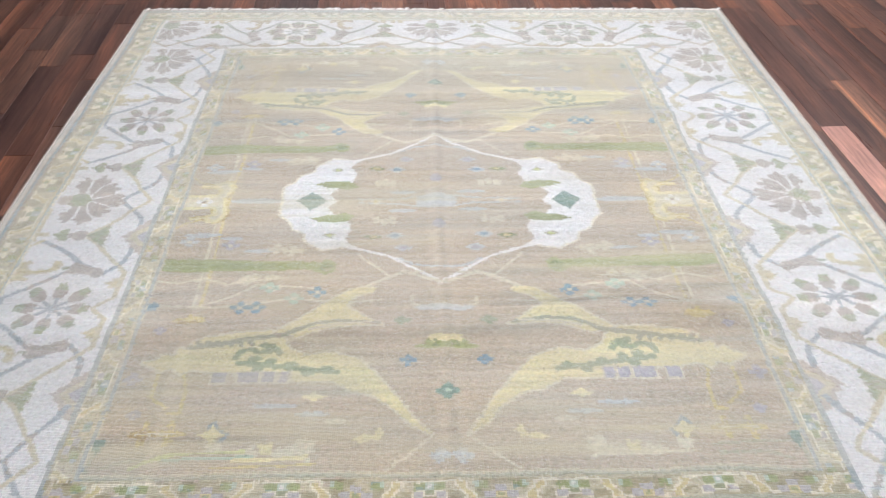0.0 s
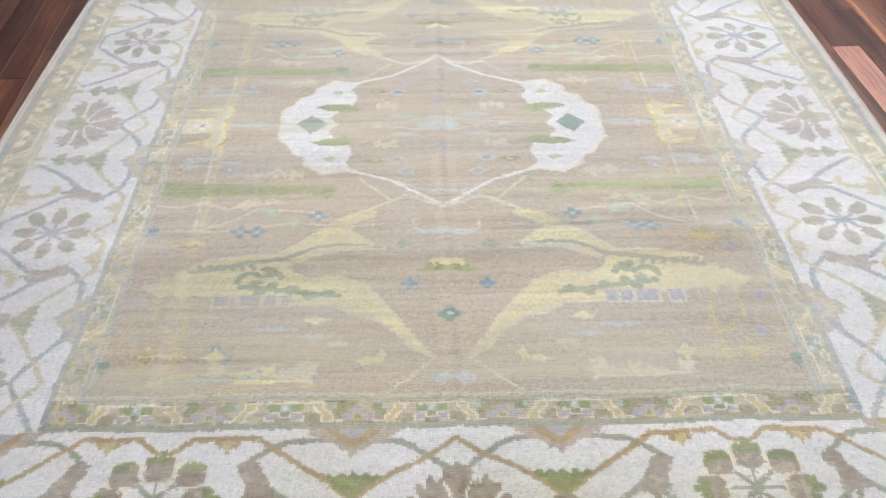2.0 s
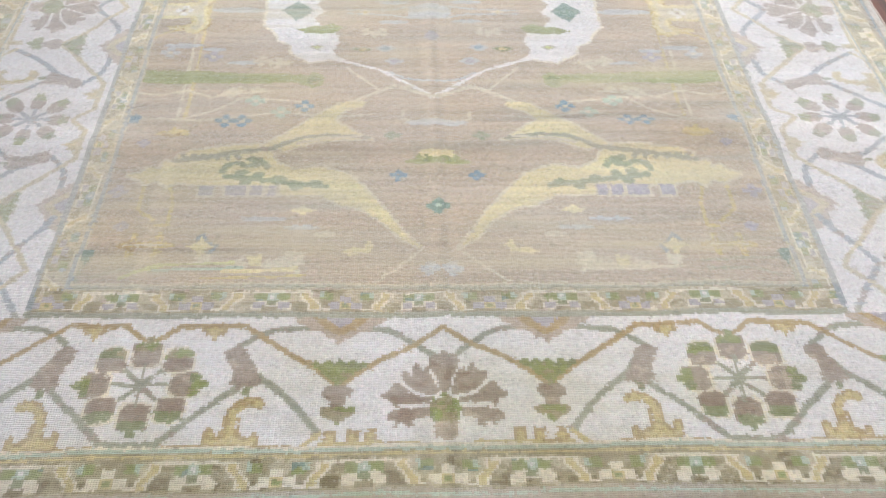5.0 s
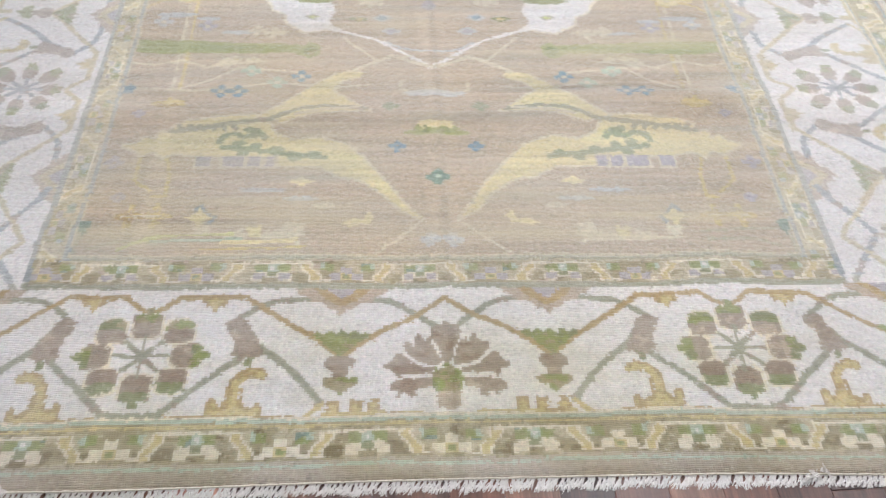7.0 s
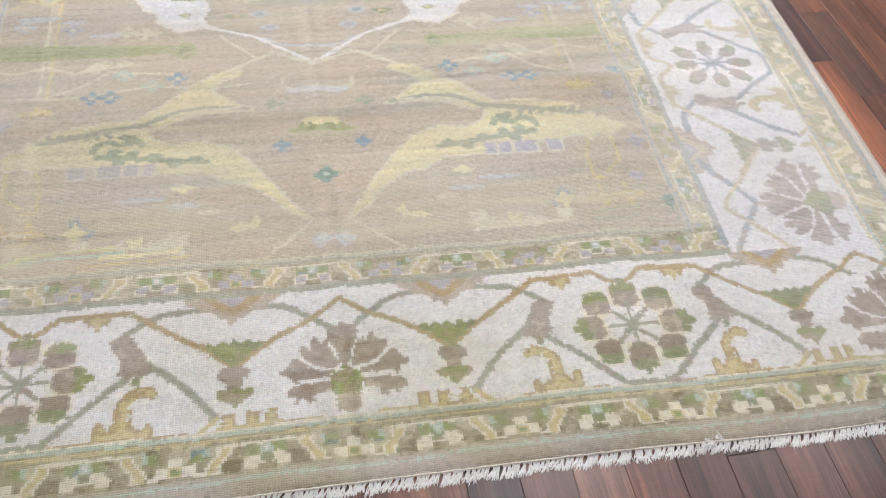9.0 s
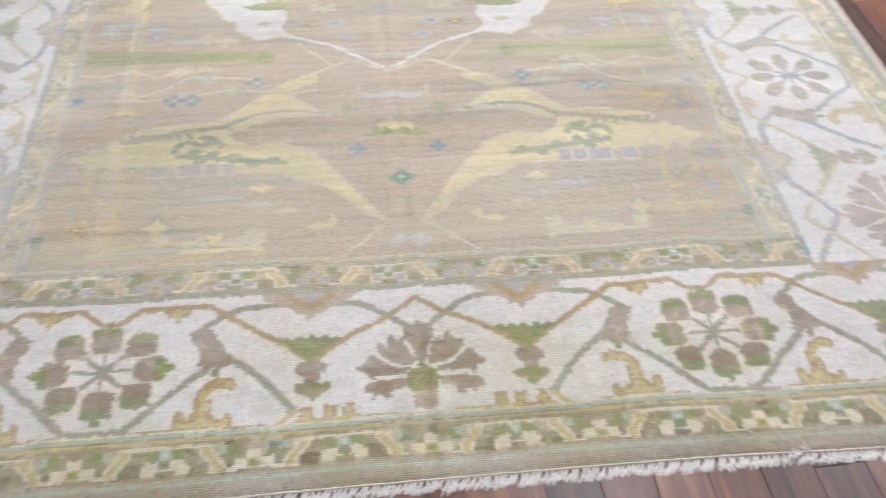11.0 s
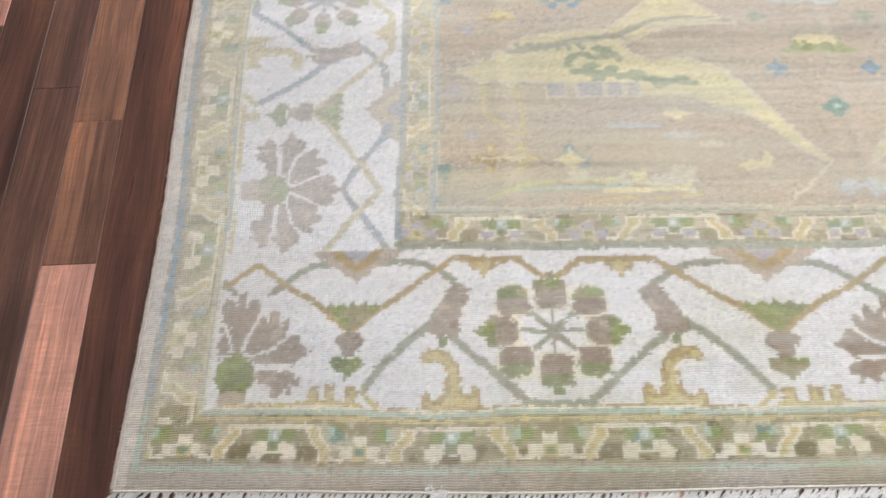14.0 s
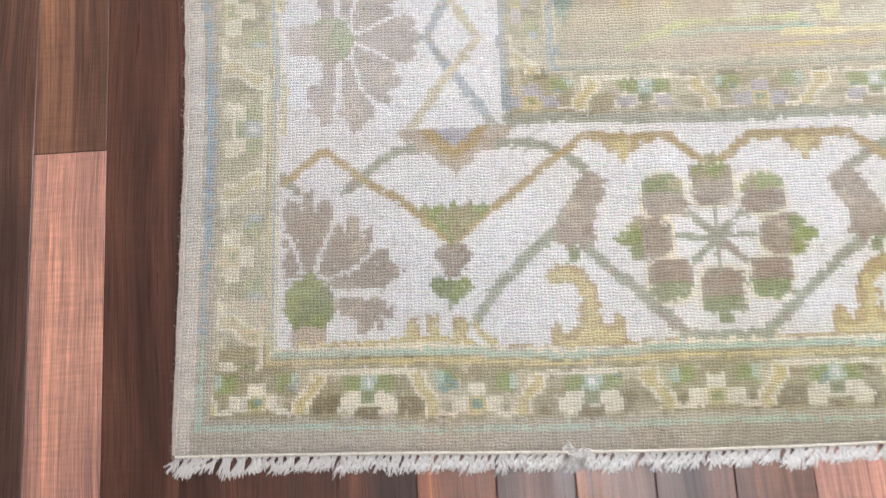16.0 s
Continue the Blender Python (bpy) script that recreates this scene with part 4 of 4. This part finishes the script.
# rolled wool edges along both sides, cotton cord along both ends, backing underneath
for sx in (-1, 1):
    vs = np.linspace(-HL, HL, 240)
    path = []
    for v in vs:
        x, y, z = sheet_place(sx * (HW + .001), v)
        path.append((float(x) + random.uniform(-.0012, .0012), float(y), float(z) - .0015))
    part("selvedge", mesh_of("selvedge", *tube(path, [.0055 + random.uniform(-.0006, .0006) for _ in path], 6), M_SELVEDGE), rug, "grey-beige overcast wool edge")
    v, f = [], []
    for p in path[::1]:
        for _ in range(5):
            yy = p[1] + random.uniform(-.007, .007)
            out = sx * random.uniform(.004, .009)
            tube([(p[0], yy, p[2] + random.uniform(-.003, .004)), (p[0] + out, yy + random.uniform(-.004, .004), p[2] + random.uniform(-.004, .004))], [.0009, .0004], 3, v, f)
    tagged(part("loose_wool", mesh_of("loose_wool", v, f, M_SELVEDGE), rug, "stray wool ends along the edge"), kind="stuff")
part("backing", box("backing", -1.44, 1.44, -HL * .98 + CY, HL * .98 + CY, FLOOR_Z, FLOOR_Z + .002, M_CORD), rug)


def end_line(u, far):
    x, y, z = sheet_place(u, HL if far else -HL)
    return float(x), float(y), float(z)


for far in (False, True):
    sy = 1 if far else -1
    path = []
    for u in np.linspace(-HW, HW, 400):
        x, y, z = end_line(u, far)
        path.append((x, y + sy * (.002 + random.uniform(-.0006, .0006)), z - .001))
    part("cotton_cord", mesh_of("cotton_cord", *tube(path, [.0024 + random.uniform(-.0004, .0004) for _ in path], 6), M_CORD), rug, "cream cotton end cord")


def tassel_mesh(seed, length, wild=0.0):
    g = random.Random(seed)
    v, f = [], []
    lean = g.uniform(-.013, -.004)
    for s in range(15):
        dx = g.uniform(-.002, .002)
        drop = length * g.uniform(.82, 1.1)
        spread = (s - 7) / 7 * .0085 + g.uniform(-.002, .002)
        bend = g.uniform(-.003, .003)
        pts = []
        for i in range(5):
            k = i / 4
            pts.append((dx + (lean + spread) * max(0, k - .22) * 1.28 + bend * math.sin(k * 5) * k + wild * g.uniform(-.02, .02) * k,
                        -.001 - drop * k * (1 - .5 * wild * k),
                        -.002 - .0055 * min(1, k * 2.2) + g.uniform(0, .004) * math.sin(k * math.pi) + wild * g.uniform(0, .014) * k))
        tube(pts, [.0009, .00095, .00095, .0009, .0005], 3, v, f)
    tube([(-.0035, -.004, -.0035), (.0035, -.004, -.0035)], [.0022, .0022], 4, v, f)
    return mesh_of("tassel", v, f, M_FRINGE)


TASSELS = [tassel_mesh(s, .0235 + .0015 * (s % 4)) for s in range(14)]
TANGLED = [tassel_mesh(50 + s, .034, 1.0) for s in range(3)]
PITCH = 0.0106
n = int(2 * HW / PITCH)
for i in range(n + 1):
    u = -HW + .006 + i * (2 * HW - .012) / n + random.uniform(-.0025, .0025)
    x, y, z = end_line(u, False)
    ob = part("tassel", random.choice(TASSELS), rug)
    ob.location = (x, y, z)
    ob.rotation_euler = (0, 0, random.uniform(-.12, .12) - (.35 if u < -1.46 else 0))
    ob.scale = (1.15, random.uniform(.85, 1.15) * (1.15 if u < -1.40 else 1.0), 1)
far_v, far_f = [], []
for i in range(n + 1):
    u = -HW + .006 + i * (2 * HW - .012) / n + random.uniform(-.004, .004)
    x, y, z = end_line(u, True)
    me = random.choice(TASSELS)
    m = Matrix.LocRotScale((x, y, z), Euler((0, 0, math.pi + random.uniform(-.4, .4))), (1.3, random.uniform(.6, 1.5), random.uniform(.3, .9)))
    n0 = len(far_v)
    far_v += [tuple(m @ v.co) for v in me.vertices]
    far_f += [tuple(n0 + k for k in p.vertices) for p in me.polygons]
tagged(part("far_fringe", mesh_of("far_fringe", far_v, far_f, M_FRINGE), rug, "cream cotton fringe, uneven"), kind="stuff")
for cu in (-.915, .755):
    for i in range(5):
        x, y, z = end_line(cu + random.uniform(-.020, .020), False)
        ob = part("tangled_tassel", random.choice(TANGLED), rug, "tangled tuft of cotton fringe")
        ob.location = (x, y + random.uniform(-.006, .006), z + .004)
        ob.scale = (.8, .75, .8)
        ob.rotation_euler = (0, 0, random.uniform(-1.5, 2.6))

# ---- floor of boards ----
floor = new("floor", box("floor", -R, R, -R, R, FLOOR_Z - .1, FLOOR_Z - .006, M_SUBFLOOR))
tagged(floor, "dark reddish-brown wooden board floor with a few pale boards", "floor", kind="structure")
PW = 0.1128                 # board width
TURN = 2.2                  # the boards run a little askew to the rug


def board_geometry(x0, x1, y0, y1):
    g, c, d = .0004, .0012, .0009
    x0, x1, y0, y1 = x0 + g, x1 - g, y0 + g, y1 - g
    z, b = FLOOR_Z, FLOOR_Z - .006
    v = [(x0, y0, b), (x1, y0, b), (x1, y1, b), (x0, y1, b), (x0, y0, z - d), (x1, y0, z - d), (x1, y1, z - d), (x0, y1, z - d),
         (x0 + c, y0 + c, z), (x1 - c, y0 + c, z), (x1 - c, y1 - c, z), (x0 + c, y1 - c, z)]
    f = [(0, 1, 5, 4), (1, 2, 6, 5), (2, 3, 7, 6), (3, 0, 4, 7), (4, 5, 9, 8), (5, 6, 10, 9), (6, 7, 11, 10), (7, 4, 8, 11), (8, 9, 10, 11)]
    return v, f


turn = Matrix.Rotation(radians(TURN), 4, "Z")
rb = random.Random(21)
# x of the joint beside the near pale board, in the boards' own frame
JOINT = (turn.inverted() @ Vector((-1.598, -1.60, 0))).x
PALE = ((-1.67, -1.324, -2.25), (1.665, .503, -.16), (-.57, -1.55, -2.6), (-2.05, .30, -.65), (-2.55, -.45, -1.2))
# whole dark boards between two butt joints
WHOLE = ((-1.55, -.518, -2.30), (-1.775, -.85, -2.05))
far_v, far_f = [], []
for i in range(-34, 62):
    x0 = JOINT + (i) * PW
    y = -R * 1.1 - rb.uniform(0, 1.1)
    cuts = [y]
    while y < R * 1.1:
        y += rb.choice((.42, .6, .62, .9, 1.2))
        cuts.append(y)
    cuts = [-R] + [c for c in cuts if -R + .1 < c < R - .1] + [R]
    pale_here = None
    for px, py1, py0 in PALE + WHOLE:
        a = turn.inverted() @ Vector((px, py1, 0))
        if x0 <= a.x < x0 + PW:
            b = a.y - (py1 - py0)
            cuts = [c for c in cuts if c < b - .15] + [b, a.y] + [c for c in cuts if c > a.y + .15]
            pale_here = (b, a.y) if (px, py1, py0) in PALE else pale_here
    for y0, y1 in zip(cuts, cuts[1:]):
        mid = turn @ Vector((x0 + PW / 2, (y0 + y1) / 2, 0))
        if abs(mid.x) > R - .02 or abs(mid.y) > R:
            continue
        pale = pale_here is not None and abs(y0 - pale_here[0]) < 1e-6
        v, f = board_geometry(x0, x0 + PW, y0, y1)
        near = -2.75 < mid.x < 2.6 and -2.7 < mid.y < 3.0 and not (abs(mid.x) < 1.1 and abs(mid.y) < 1.1)
        if near or pale:
            cx, cyy = x0 + PW / 2, (y0 + y1) / 2
            me = mesh_of("board", [(p[0] - cx, p[1] - cyy, p[2]) for p in v], f, M_PALE if pale else M_DARK)
            ob = part("board", me, floor, "pale pinkish-brown board" if pale else "")
            ob.matrix_basis = turn @ Matrix.Translation((cx, cyy, 0))
        else:
            n0 = len(far_v)
            far_v += [tuple(turn @ Vector(p)) for p in v]
            far_f += [tuple(n0 + k for k in q) for q in f]
rest = part("boards", mesh_of("boards", far_v, far_f, M_DARK_JOINED), floor)
tagged(rest, kind="stuff")
